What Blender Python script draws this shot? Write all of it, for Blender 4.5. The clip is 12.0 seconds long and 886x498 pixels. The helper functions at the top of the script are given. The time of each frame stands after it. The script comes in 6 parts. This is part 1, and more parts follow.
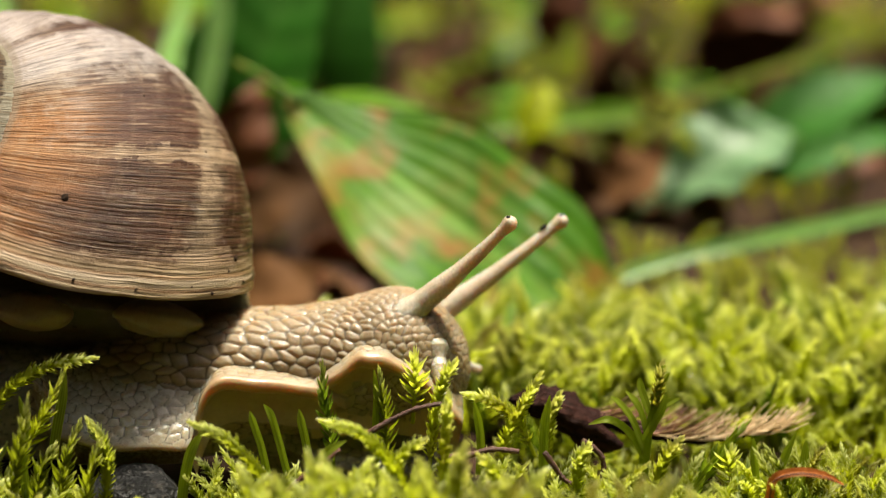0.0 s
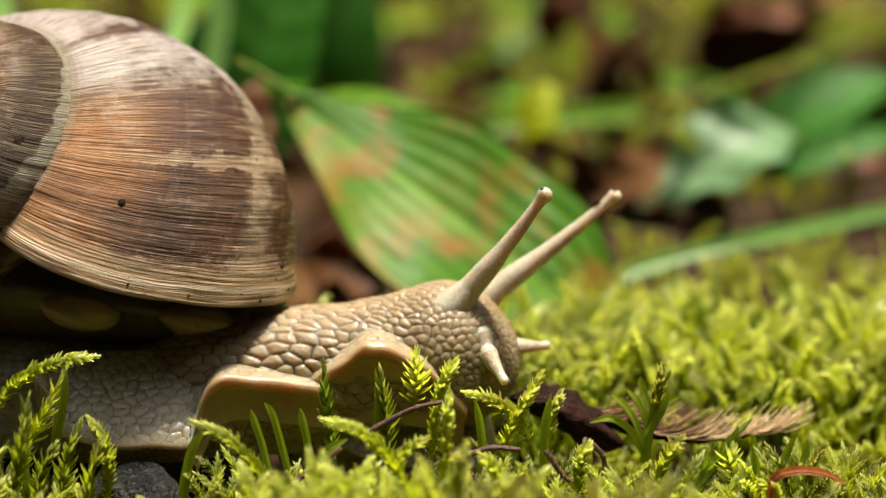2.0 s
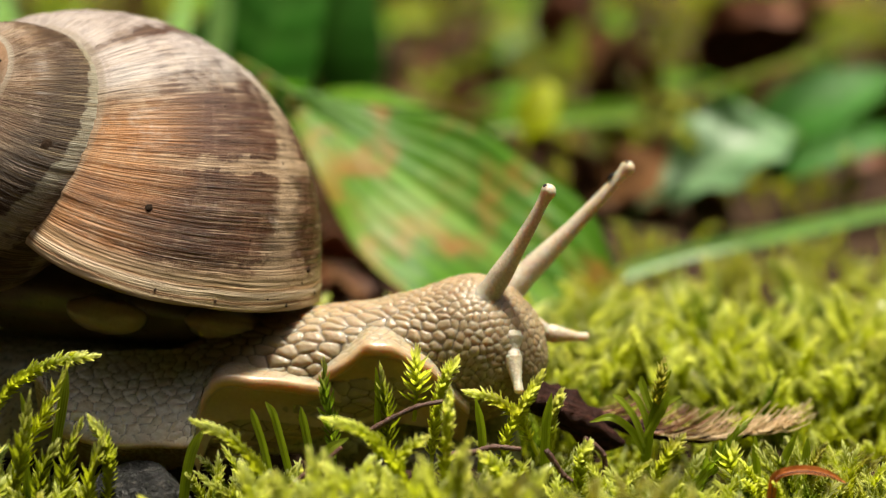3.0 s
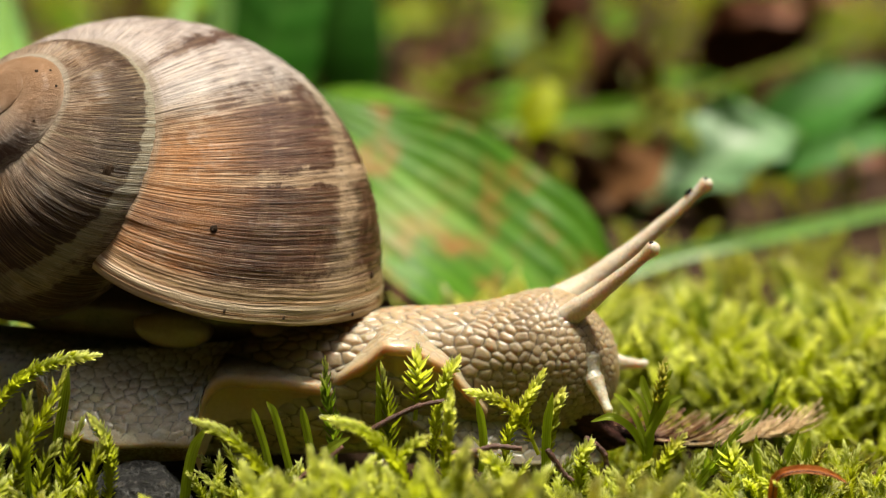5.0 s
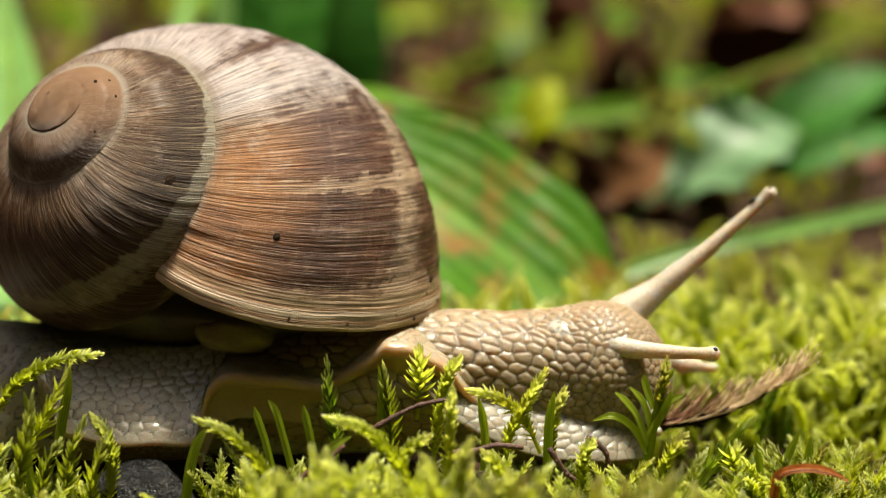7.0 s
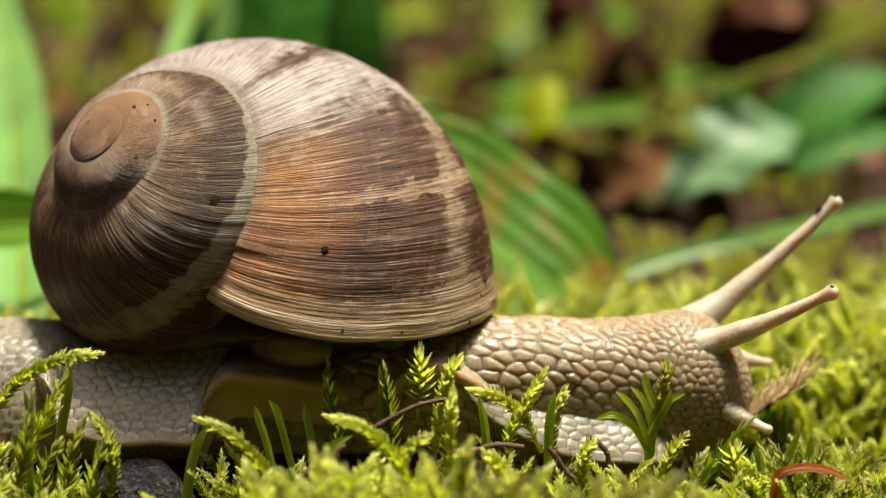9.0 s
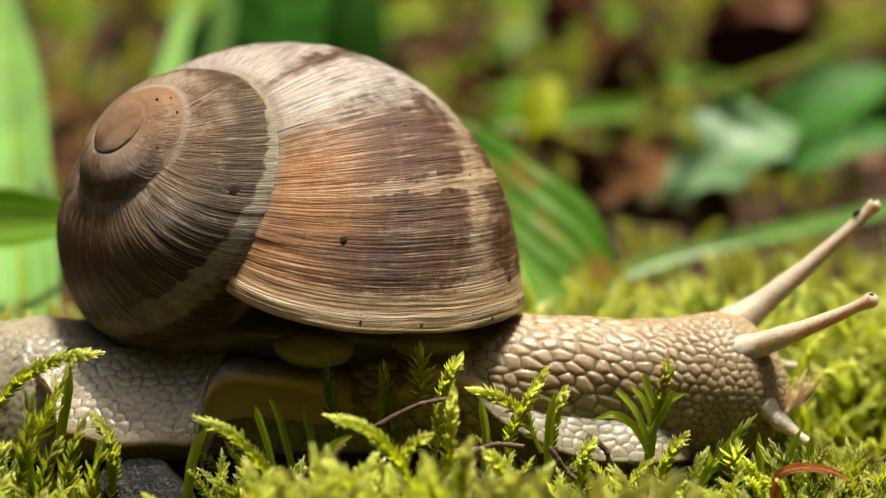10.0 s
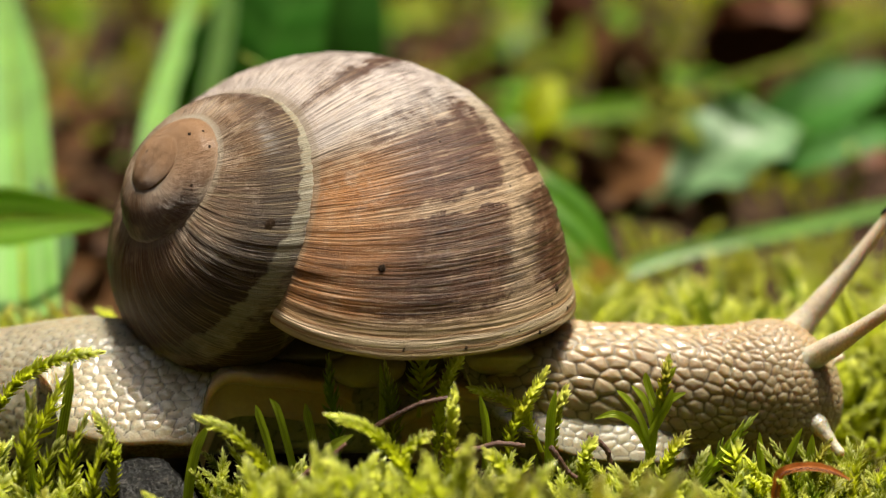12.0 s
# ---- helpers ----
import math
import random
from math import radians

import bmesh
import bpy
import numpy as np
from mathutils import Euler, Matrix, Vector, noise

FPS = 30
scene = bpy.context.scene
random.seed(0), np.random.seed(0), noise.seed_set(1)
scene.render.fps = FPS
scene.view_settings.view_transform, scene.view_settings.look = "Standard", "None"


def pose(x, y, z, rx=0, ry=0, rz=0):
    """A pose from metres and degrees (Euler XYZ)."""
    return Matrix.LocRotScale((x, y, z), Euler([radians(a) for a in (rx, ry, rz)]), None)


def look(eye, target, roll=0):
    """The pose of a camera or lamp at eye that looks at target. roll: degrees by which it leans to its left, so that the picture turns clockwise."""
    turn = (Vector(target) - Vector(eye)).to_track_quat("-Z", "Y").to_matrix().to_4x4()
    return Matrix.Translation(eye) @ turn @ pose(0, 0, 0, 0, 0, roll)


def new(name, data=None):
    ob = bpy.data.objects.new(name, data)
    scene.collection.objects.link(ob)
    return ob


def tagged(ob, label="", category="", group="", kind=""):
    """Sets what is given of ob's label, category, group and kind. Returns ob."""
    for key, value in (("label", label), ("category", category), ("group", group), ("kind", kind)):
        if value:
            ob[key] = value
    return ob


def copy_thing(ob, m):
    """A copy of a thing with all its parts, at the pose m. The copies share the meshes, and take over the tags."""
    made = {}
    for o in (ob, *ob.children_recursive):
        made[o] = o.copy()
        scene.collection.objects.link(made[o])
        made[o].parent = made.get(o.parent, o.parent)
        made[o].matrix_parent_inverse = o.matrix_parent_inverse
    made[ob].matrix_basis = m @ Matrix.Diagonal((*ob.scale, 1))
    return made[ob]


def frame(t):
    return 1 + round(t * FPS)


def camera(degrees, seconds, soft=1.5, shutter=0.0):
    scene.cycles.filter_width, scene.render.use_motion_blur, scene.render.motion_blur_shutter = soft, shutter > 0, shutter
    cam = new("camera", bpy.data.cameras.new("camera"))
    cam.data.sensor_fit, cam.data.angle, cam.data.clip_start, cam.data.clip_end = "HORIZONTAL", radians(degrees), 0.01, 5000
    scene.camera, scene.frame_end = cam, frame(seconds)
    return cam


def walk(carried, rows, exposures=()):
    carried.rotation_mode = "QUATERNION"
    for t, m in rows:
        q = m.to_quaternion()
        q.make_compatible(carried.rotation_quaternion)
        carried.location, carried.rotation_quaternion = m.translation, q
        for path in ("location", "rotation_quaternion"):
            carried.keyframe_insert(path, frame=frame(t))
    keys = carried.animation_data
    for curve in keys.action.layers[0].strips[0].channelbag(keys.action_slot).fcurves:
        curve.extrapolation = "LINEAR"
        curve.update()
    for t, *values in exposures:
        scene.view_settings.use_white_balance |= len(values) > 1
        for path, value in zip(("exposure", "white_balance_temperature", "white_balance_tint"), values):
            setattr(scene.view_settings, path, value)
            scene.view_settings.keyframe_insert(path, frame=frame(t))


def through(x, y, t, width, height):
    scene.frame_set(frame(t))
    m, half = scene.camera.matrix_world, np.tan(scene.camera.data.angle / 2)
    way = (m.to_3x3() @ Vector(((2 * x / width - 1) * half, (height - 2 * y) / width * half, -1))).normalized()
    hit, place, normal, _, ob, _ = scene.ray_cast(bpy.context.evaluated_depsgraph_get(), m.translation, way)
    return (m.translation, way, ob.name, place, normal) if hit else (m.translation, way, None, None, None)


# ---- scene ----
MM = 0.001

# ---- camera: stands almost still, sinks and pans by a fraction of a degree ----
cam = camera(26, 12.0, soft=1.2)
EYE = Vector((0, -0.170, 0.050))
AIM = [(0, 0.56, 0.52), (1.5, 0.49, 0.42), (3, 0.41, 0.31), (5, 0.31, 0.26), (7, 0.15, 0.16), (9, 0.10, 0.10), (12, 0, 0)]
walk(cam, [(t, look(EYE, (ax * MM, 0, (15 + az) * MM))) for t, ax, az in AIM], [(0, 0.68, 7100, 6), (12, 0.68, 7100, 6)])
cam.data.dof.use_dof = True
cam.data.dof.focus_distance = 0.1625
cam.data.dof.aperture_fstop = 16.0

# ---- light: high soft sun through a forest gap, sky all round ----
world = bpy.data.worlds.new("sky")
scene.world = world
world.use_nodes = True
wn = world.node_tree
sky = wn.nodes.new("ShaderNodeTexSky")
sky.sky_type = "NISHITA"
sky.sun_disc = False
sky.air_density, sky.dust_density, sky.ozone_density = 0.7, 4.0, 0.4
sky.sun_elevation = radians(83)
sky.sun_rotation = radians(76)
wn.links.new(sky.outputs[0], wn.nodes["Background"].inputs[0])
wn.nodes["Background"].inputs[1].default_value = 0.10
sun = new("sun", bpy.data.lights.new("sun", "SUN"))
sun.data.energy = 5.0
sun.data.angle = radians(10)
sun.data.color = (1.0, 0.96, 0.88)
sun.matrix_world = look((0.12, 0.03, 0.99), (0, 0, 0))


# ---- materials ----
class Net:
    """A small shorthand for node materials."""

    def __init__(self, name):
        self.m = bpy.data.materials.new(name)
        self.m.use_nodes = True
        self.t = self.m.node_tree
        self.b = self.t.nodes["Principled BSDF"]
        self.out = self.t.nodes["Material Output"]

    def put(self, socket, v):
        if isinstance(v, bpy.types.NodeSocket):
            self.t.links.new(v, socket)
        elif isinstance(v, tuple) and len(v) == 3 and socket.type == "RGBA":
            socket.default_value = (*v, 1)
        else:
            socket.default_value = v

    def node(self, kind, **ins):
        n = self.t.nodes.new(kind)
        for k, v in ins.items():
            self.put(n.inputs[k.replace("_", " ")], v)
        return n

    def attr(self, name):
        n = self.t.nodes.new("ShaderNodeAttribute")
        n.attribute_name = name
        return n.outputs["Fac"]

    def coords(self):
        return self.t.nodes.new("ShaderNodeTexCoord").outputs["Object"]

    def place(self):
        return self.t.nodes.new("ShaderNodeNewGeometry").outputs["Position"]

    def rand(self):
        return self.t.nodes.new("ShaderNodeObjectInfo").outputs["Random"]

    def math(self, op, a, b=0.0, clamp=False):
        n = self.t.nodes.new("ShaderNodeMath")
        n.operation, n.use_clamp = op, clamp
        self.put(n.inputs[0], a)
        self.put(n.inputs[1], b)
        return n.outputs[0]

    def noise(self, vec, scale, detail=3.0, rough=0.55, dist=0.0):
        return self.node("ShaderNodeTexNoise", Vector=vec, Scale=scale, Detail=detail, Roughness=rough, Distortion=dist).outputs["Fac"]

    def vor(self, vec, scale, feature="F1"):
        n = self.node("ShaderNodeTexVoronoi", Vector=vec, Scale=scale)
        n.feature = feature
        return n.outputs["Distance"]

    def xyz(self, x, y, z=0.0):
        n = self.t.nodes.new("ShaderNodeCombineXYZ")
        for s, v in zip(n.inputs, (x, y, z)):
            self.put(s, v)
        return n.outputs[0]

    def ramp(self, fac, *stops, ease="LINEAR"):
        n = self.t.nodes.new("ShaderNodeValToRGB")
        n.color_ramp.interpolation = ease
        el = n.color_ramp.elements
        while len(el) < len(stops):
            el.new(0.5)
        for e, (p, c) in zip(el, stops):
            e.position = p
            e.color = (c, c, c, 1) if not isinstance(c, tuple) else (*c, 1)
        self.put(n.inputs[0], fac)
        return n.outputs[0]

    def mix(self, fac, a, b, how="MIX"):
        n = self.t.nodes.new("ShaderNodeMix")
        n.data_type, n.blend_type = "RGBA", how
        self.put(n.inputs[0], fac)
        self.put(n.inputs[6], a)
        self.put(n.inputs[7], b)
        return n.outputs[2]

    def bump(self, h, strength, dist):
        n = self.node("ShaderNodeBump", Height=h, Strength=strength, Distance=dist)
        self.put(self.b.inputs["Normal"], n.outputs[0])
        return n.outputs[0]

    def set(self, **ins):
        for k, v in ins.items():
            self.put(self.b.inputs[k.replace("_", " ")], v)
        return self

    def glow_through(self, colour, fac, normal=None):
        """Adds light that passes through a thin leaf."""
        tr = self.node("ShaderNodeBsdfTranslucent", Color=colour)
        if normal is not None:
            self.put(tr.inputs["Normal"], normal)
        mx = self.node("ShaderNodeMixShader", Fac=fac)
        self.t.links.new(self.b.outputs[0], mx.inputs[1])
        self.t.links.new(tr.outputs[0], mx.inputs[2])
        self.t.links.new(mx.outputs[0], self.out.inputs[0])
        return self


def shell_material():
    n = Net("snail_shell")
    th, ph = n.attr("growth"), n.attr("girth")
    fine = n.noise(n.xyz(n.math("MULTIPLY", th, 84), n.math("MULTIPLY", ph, 3.2)), 1.0, 5, 0.68)
    mid = n.noise(n.xyz(n.math("MULTIPLY", th, 15), n.math("MULTIPLY", ph, 6.5)), 1.0, 4, 0.65)
    broad = n.noise(n.xyz(n.math("ADD", n.math("MULTIPLY", th, 4.2), 3.7), n.math("MULTIPLY", ph, 1.1)), 1.0, 2, 0.5)
    spiral = n.noise(n.xyz(n.math("MULTIPLY", th, 2.0), n.math("MULTIPLY", ph, 16.0)), 1.0, 4, 0.6)
    mott = n.noise(n.coords(), 420, 5, 0.7)
    # dark spiral bands over a pale horn ground; the same bands on every whorl
    wob = n.math("ADD", ph, n.math("ADD", n.math("MULTIPLY", n.math("SUBTRACT", mott, 0.5), 0.16), n.math("MULTIPLY", n.math("SUBTRACT", mid, 0.5), 0.22)))
    lin = n.math("DIVIDE", n.math("ADD", wob, 0.62), 3.3)
    band = n.ramp(lin, (0.0, 0.55), (0.06, 0.75), (0.13, 0.95), (0.25, 1.0), (0.325, 0.92), (0.352, 0.42), (0.395, 0.42), (0.43, 0.85), (0.55, 0.6), (1.0, 0.5))
    # colour laid down as the shell grew: from the apex to the mouth, plus painted shade on older whorls
    age = n.math("DIVIDE", n.math("ADD", n.math("ADD", th, n.math("MULTIPLY", n.math("SUBTRACT", mid, 0.5), 0.16)), 14.0), 14.0)
    old_shade = n.ramp(age, (0.20, 0.6), (0.37, 0.40), (0.457, 0.75), (0.514, 0.95), (0.586, 1.0), (0.657, 1.0), (0.71, 0.85), (0.775, 0.45), (0.88, 0.40), (0.886, 1.0))
    late = n.math("DIVIDE", n.math("SUBTRACT", 1.0, age), 0.1143)
    lines = n.ramp(late, (0.0, 0.15), (0.03, 0.6), (0.045, 0.25), (0.065, 0.7), (0.085, 0.35), (0.105, 0.8), (0.125, 0.5), (0.14, 1.25))
    rest = n.ramp(late, (0.14, 1.2), (0.355, 1.25), (0.375, 0.32), (0.41, 0.32), (0.43, 1.05), (0.58, 1.0), (0.66, 0.6), (0.75, 0.36), (0.95, 0.36), (1.0, 1.0))
    rest = n.math("MINIMUM", lines, rest)
    dark = n.math("MULTIPLY", n.math("MULTIPLY", band, old_shade), n.math("MULTIPLY", rest, n.math("MULTIPLY", n.ramp(mid, (0.28, 0.8), (0.62, 1.25)), n.ramp(fine, (0.34, 1.25), (0.52, 1.0), (0.66, 0.65)))))
    dark = n.math("MULTIPLY", dark, n.ramp(mott, (0.32, 1.35), (0.5, 1.05), (0.66, 0.6)))
    pale = n.mix(n.ramp(mid, (0.28, 0), (0.72, 1)), (0.24, 0.18, 0.125), (0.41, 0.36, 0.30))
    pale = n.mix(n.ramp(age, (0.76, 0), (0.80, 0.8), (0.915, 0.8), (0.925, 0)), pale, (0.47, 0.425, 0.395))
    pale = n.mix(n.math("MULTIPLY", n.ramp(age, (0.62, 1), (0.72, 0)), n.ramp(lin, (0.27, 0), (0.285, 0.8), (0.335, 0.8), (0.35, 0.2))), pale, (0.36, 0.335, 0.25))
    brown = n.mix(n.ramp(mott, (0.35, 0), (0.65, 1)), (0.034, 0.015, 0.008), (0.074, 0.034, 0.020))
    brown = n.mix(n.ramp(age, (0.80, 0), (0.932, 0.7), (0.948, 0.6), (0.955, 0)), brown, (0.080, 0.040, 0.033))
    # olive of the older whorls, darkened further for their shaded underside
    brown = n.mix(n.ramp(age, (0.42, 0), (0.50, 0.7), (0.60, 0.7), (0.66, 0)), brown, (0.042, 0.025, 0.010))
    col = n.mix(n.ramp(dark, (0.28, 0.0), (0.70, 1.0)), pale, brown)
    rust = n.math("MULTIPLY", n.ramp(broad, (0.36, 0.5), (0.56, 0.9)), n.math("MULTIPLY", n.ramp(age, (0.60, 0.35), (0.7, 0.15), (0.915, 0.1), (0.94, 0.95)), n.ramp(lin, (0.0, 0.95), (0.09, 0.85), (0.19, 0.05))))
    col = n.mix(rust, col, (0.35, 0.17, 0.055))
    # older shell tinted towards violet to paint in the sky's sheen
    col = n.mix(n.ramp(age, (0.90, 0.8), (0.93, 0)), col, n.mix(1.0, col, (1.03, 1.0, 1.05), "MULTIPLY"))
    # the youngest shell is warmer, the older worn and paler
    col = n.mix(n.ramp(age, (0.925, 0), (0.945, 0.85)), col, n.mix(1.0, col, (1.10, 0.88, 0.68), "MULTIPLY"))
    col = n.mix(n.math("MULTIPLY", n.ramp(age, (0.85, 0), (0.9, 1)), n.ramp(lin, (0.33, 0), (0.355, 0.22), (0.39, 0.22), (0.42, 0))), col, (0.44, 0.36, 0.24))
    fresh = n.ramp(age, (0.62, 0.25), (0.74, 1))
    streak = n.ramp(fine, (0.36, 0.45), (0.5, 0.95), (0.66, 1.25))
    col = n.mix(1.0, col, streak, "MULTIPLY")
    col = n.mix(n.math("MULTIPLY", fresh, n.ramp(fine, (0.55, 0), (0.64, 0.5))), col, (0.36, 0.265, 0.17))
    crisp = n.noise(n.xyz(n.math("MULTIPLY", th, 105), n.math("MULTIPLY", ph, 1.6)), 1.0, 2, 0.5)
    col = n.mix(0.5, col, n.ramp(crisp, (0.40, 0.62), (0.49, 0.95), (0.53, 1.05), (0.62, 1.22)), "MULTIPLY")
    worn = n.math("MULTIPLY", n.ramp(spiral, (0.5, 0), (0.64, 0.2)), n.ramp(mott, (0.42, 0.1), (0.6, 1)))
    col = n.mix(n.math("MULTIPLY", worn, fresh), col, (0.40, 0.28, 0.18))
    scuff = n.math("MULTIPLY", n.ramp(n.noise(n.coords(), 95, 4, 0.7), (0.6, 0), (0.7, 0.4)), n.ramp(mott, (0.42, 0), (0.6, 1)))
    col = n.mix(n.math("MULTIPLY", scuff, fresh), col, (0.55, 0.50, 0.43))
    # pale band along the outer side of the older whorls, and the thin pale thread of the suture
    col = n.mix(n.math("MULTIPLY", n.ramp(age, (0.40, 0.15), (0.47, 1), (0.60, 1), (0.66, 0)), n.ramp(lin, (0.292, 0), (0.303, 0.7), (0.345, 0.7), (0.365, 0))), col, n.mix(n.ramp(fine, (0.4, 0), (0.6, 1)), (0.28, 0.245, 0.165), (0.43, 0.41, 0.325)))
    col = n.mix(n.ramp(n.attr("seam"), (0.0, 0.6), (0.004, 0.6), (0.009, 0.0)), col, (0.19, 0.145, 0.095))
    col = n.mix(n.ramp(n.attr("seam"), (0.009, 0.0), (0.012, 0.2), (0.015, 0.2), (0.019, 0.0)), col, (0.10, 0.065, 0.04))
    col = n.mix(n.math("MULTIPLY", n.attr("mouth"), 0.95), col, n.ramp(n.math("ADD", n.math("DIVIDE", th, -1.6), n.math("MULTIPLY", n.math("SUBTRACT", fine, 0.5), 0.012)), (0.0, (0.51, 0.37, 0.20)), (0.014, (0.56, 0.43, 0.27)), (0.022, (0.24, 0.10, 0.03)), (0.030, (0.55, 0.43, 0.27)), (0.048, (0.60, 0.48, 0.34)), (0.056, (0.30, 0.15, 0.05)), (0.066, (0.50, 0.37, 0.21)), (0.10, (0.39, 0.25, 0.13))))
    col = n.mix(n.math("MULTIPLY", n.attr("young"), n.ramp(age, (0.0, 0.9), (0.08, 0.8), (0.12, 0.4))), col, n.mix(mott, (0.24, 0.125, 0.06), (0.35, 0.20, 0.11)))
    # thin pale growth lines on the older whorls, and the pale thread between the first ones
    hair = n.noise(n.xyz(n.math("MULTIPLY", th, 75), n.math("MULTIPLY", ph, 1.1)), 1.0, 3, 0.6)
    col = n.mix(n.math("MULTIPLY", n.ramp(hair, (0.53, 0), (0.64, 0.55)), n.ramp(age, (0.25, 0.3), (0.4, 1), (0.64, 1), (0.72, 0.3))), col, (0.30, 0.225, 0.13))
    col = n.mix(n.math("MULTIPLY", n.ramp(age, (0.10, 0.0), (0.16, 0.6), (0.46, 0.6), (0.54, 0)), n.ramp(n.attr("seam"), (0.0, 0.8), (0.010, 0))), col, (0.50, 0.44, 0.36))
    pit = n.ramp(n.vor(n.coords(), 260), (0.03, 1), (0.07, 0))
    col = n.mix(n.math("MULTIPLY", pit, n.ramp(n.noise(n.coords(), 130, 2), (0.55, 0), (0.6, 0.85))), col, (0.05, 0.03, 0.02))
    n.set(Base_Color=col, Roughness=n.ramp(mott, (0.3, 0.36), (0.7, 0.55)), Coat_Weight=0.06, Coat_Roughness=0.3)
    n.b.inputs["Specular IOR Level"].default_value = 0.28
    h = n.math("ADD", n.math("MULTIPLY", fine, 0.7), n.math("MULTIPLY", n.noise(n.coords(), 2600, 3), 0.25))
    n.bump(n.math("ADD", h, n.math("MULTIPLY", crisp, 0.6)), 0.8, 0.0003)
    return n.m


def skin_material(name, light, mid, groove, gloss=0.28, crack=0.75, wet=0.3, under=None, dots=0.0):
    """Wet skin: groove darkens between the tubercles; under is the smooth skin below a fold; dots are pale granules."""
    n = Net(name)
    g = n.attr("groove")
    big = n.noise(n.coords(), 170, 3, 0.6)
    fine = n.noise(n.coords(), 2400, 3, 0.6)
    col = n.mix(n.ramp(big, (0.35, 0), (0.7, 1)), mid, light)
    col = n.mix(n.ramp(n.noise(n.coords(), 620, 2, 0.5), (0.4, 0), (0.65, 0.3)), col, tuple(min(1, x * 1.25) for x in light))
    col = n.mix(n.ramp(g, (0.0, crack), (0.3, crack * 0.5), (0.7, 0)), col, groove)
    if dots:
        col = n.mix(n.ramp(n.vor(n.coords(), 3000), (0.2, dots), (0.45, 0)), col, (0.78, 0.72, 0.62))
    if under:
        col = n.mix(n.attr("under"), col, under)
    col = n.mix(0.18, col, n.ramp(fine, (0.3, 0.25), (0.7, 1.0)), "MULTIPLY")
    n.set(Base_Color=col, Roughness=n.ramp(fine, (0.3, gloss), (0.7, gloss + 0.2)), Subsurface_Weight=0.85, Subsurface_Scale=0.002, Coat_Weight=wet, Coat_Roughness=gloss * 0.32)
    n.b.inputs["Subsurface Radius"].default_value = (1.0, 0.6, 0.36)
    n.b.inputs["Specular IOR Level"].default_value = 0.36
    n.bump(fine, 0.4, 0.0001)
    return n.m


def moss_material(name, deep, bright, tip):
    n = Net(name)
    a, tint = n.attr("age"), n.attr("tint")
    v = n.noise(n.place(), 140, 3, 0.6)
    col = n.mix(n.ramp(n.math("ADD", n.math("MULTIPLY", tint, 0.75), n.math("MULTIPLY", v, 0.4)), (0.2, 0), (0.85, 1)), deep, bright)
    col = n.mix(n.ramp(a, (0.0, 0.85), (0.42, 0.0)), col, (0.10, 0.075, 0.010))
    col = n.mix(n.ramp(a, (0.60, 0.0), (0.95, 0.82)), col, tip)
    col = n.mix(n.ramp(n.noise(n.place(), 75, 3, 0.6), (0.55, 0), (0.68, 0.5)), col, (0.24, 0.15, 0.03))
    n.set(Base_Color=col, Roughness=0.2)
    n.glow_through(n.mix(1.0, col, (1.65, 1.6, 0.75), "MULTIPLY"), 0.58)
    return n.m


def leaf_material(name, base, vein, blotch=(0.30, 0.17, 0.05), spots=0.0, through=0.35, rough=0.4, spec=0.22):
    n = Net(name)
    c = n.coords()
    big = n.noise(c, 90, 4, 0.6)
    col = n.mix(n.ramp(big, (0.3, 0), (0.7, 1)), tuple(x * 0.65 for x in base), tuple(min(1, x * 1.3) for x in base))
    col = n.mix(n.attr("vein"), col, vein)
    if spots:
        col = n.mix(n.math("MULTIPLY", n.ramp(n.noise(c, 130, 4, 0.65), (0.5, 0), (0.62, 1)), spots), col, blotch)
        col = n.mix(n.ramp(n.noise(c, 75, 3, 0.6), (0.5, 0), (0.64, spots * 0.5)), col, (0.24, 0.32, 0.06))
        col = n.mix(n.ramp(n.noise(c, 240, 2), (0.69, 0), (0.74, spots)), col, (0.03, 0.018, 0.01))
    n.b.inputs["Specular IOR Level"].default_value = spec
    n.set(Base_Color=col, Roughness=rough)
    h = n.math("ADD", n.noise(c, 700, 3), n.math("MULTIPLY", n.attr("vein"), -1.0))
    n.bump(h, 0.4, 0.0003)
    n.glow_through(n.mix(1.0, col, (1.5, 1.6, 0.8), "MULTIPLY"), through)
    return n.m


def plain_material(name, a, b, scale, rough=0.7, bump=0.4, dist=0.0003, through=0.0, stretch=(1, 1, 1)):
    n = Net(name)
    mp = n.node("ShaderNodeMapping", Vector=n.coords(), Scale=stretch)
    f = n.noise(mp.outputs[0], scale, 5, 0.65)
    g = n.noise(mp.outputs[0], scale * 7, 3, 0.6)
    fac = n.math("ADD", n.math("MULTIPLY", f, 0.7), n.math("ADD", n.math("MULTIPLY", g, 0.3), n.math("MULTIPLY", n.math("SUBTRACT", n.rand(), 0.5), 0.25)))
    n.set(Base_Color=n.ramp(fac, (0.32, a), (0.66, b)), Roughness=rough)
    n.b.inputs["Specular IOR Level"].default_value = 0.12 if rough > 0.65 else 0.5
    n.bump(n.math("ADD", f, n.math("MULTIPLY", g, 0.5)), bump, dist)
    if through:
        n.glow_through(n.ramp(fac, (0.32, a), (0.66, b)), through)
    return n.m


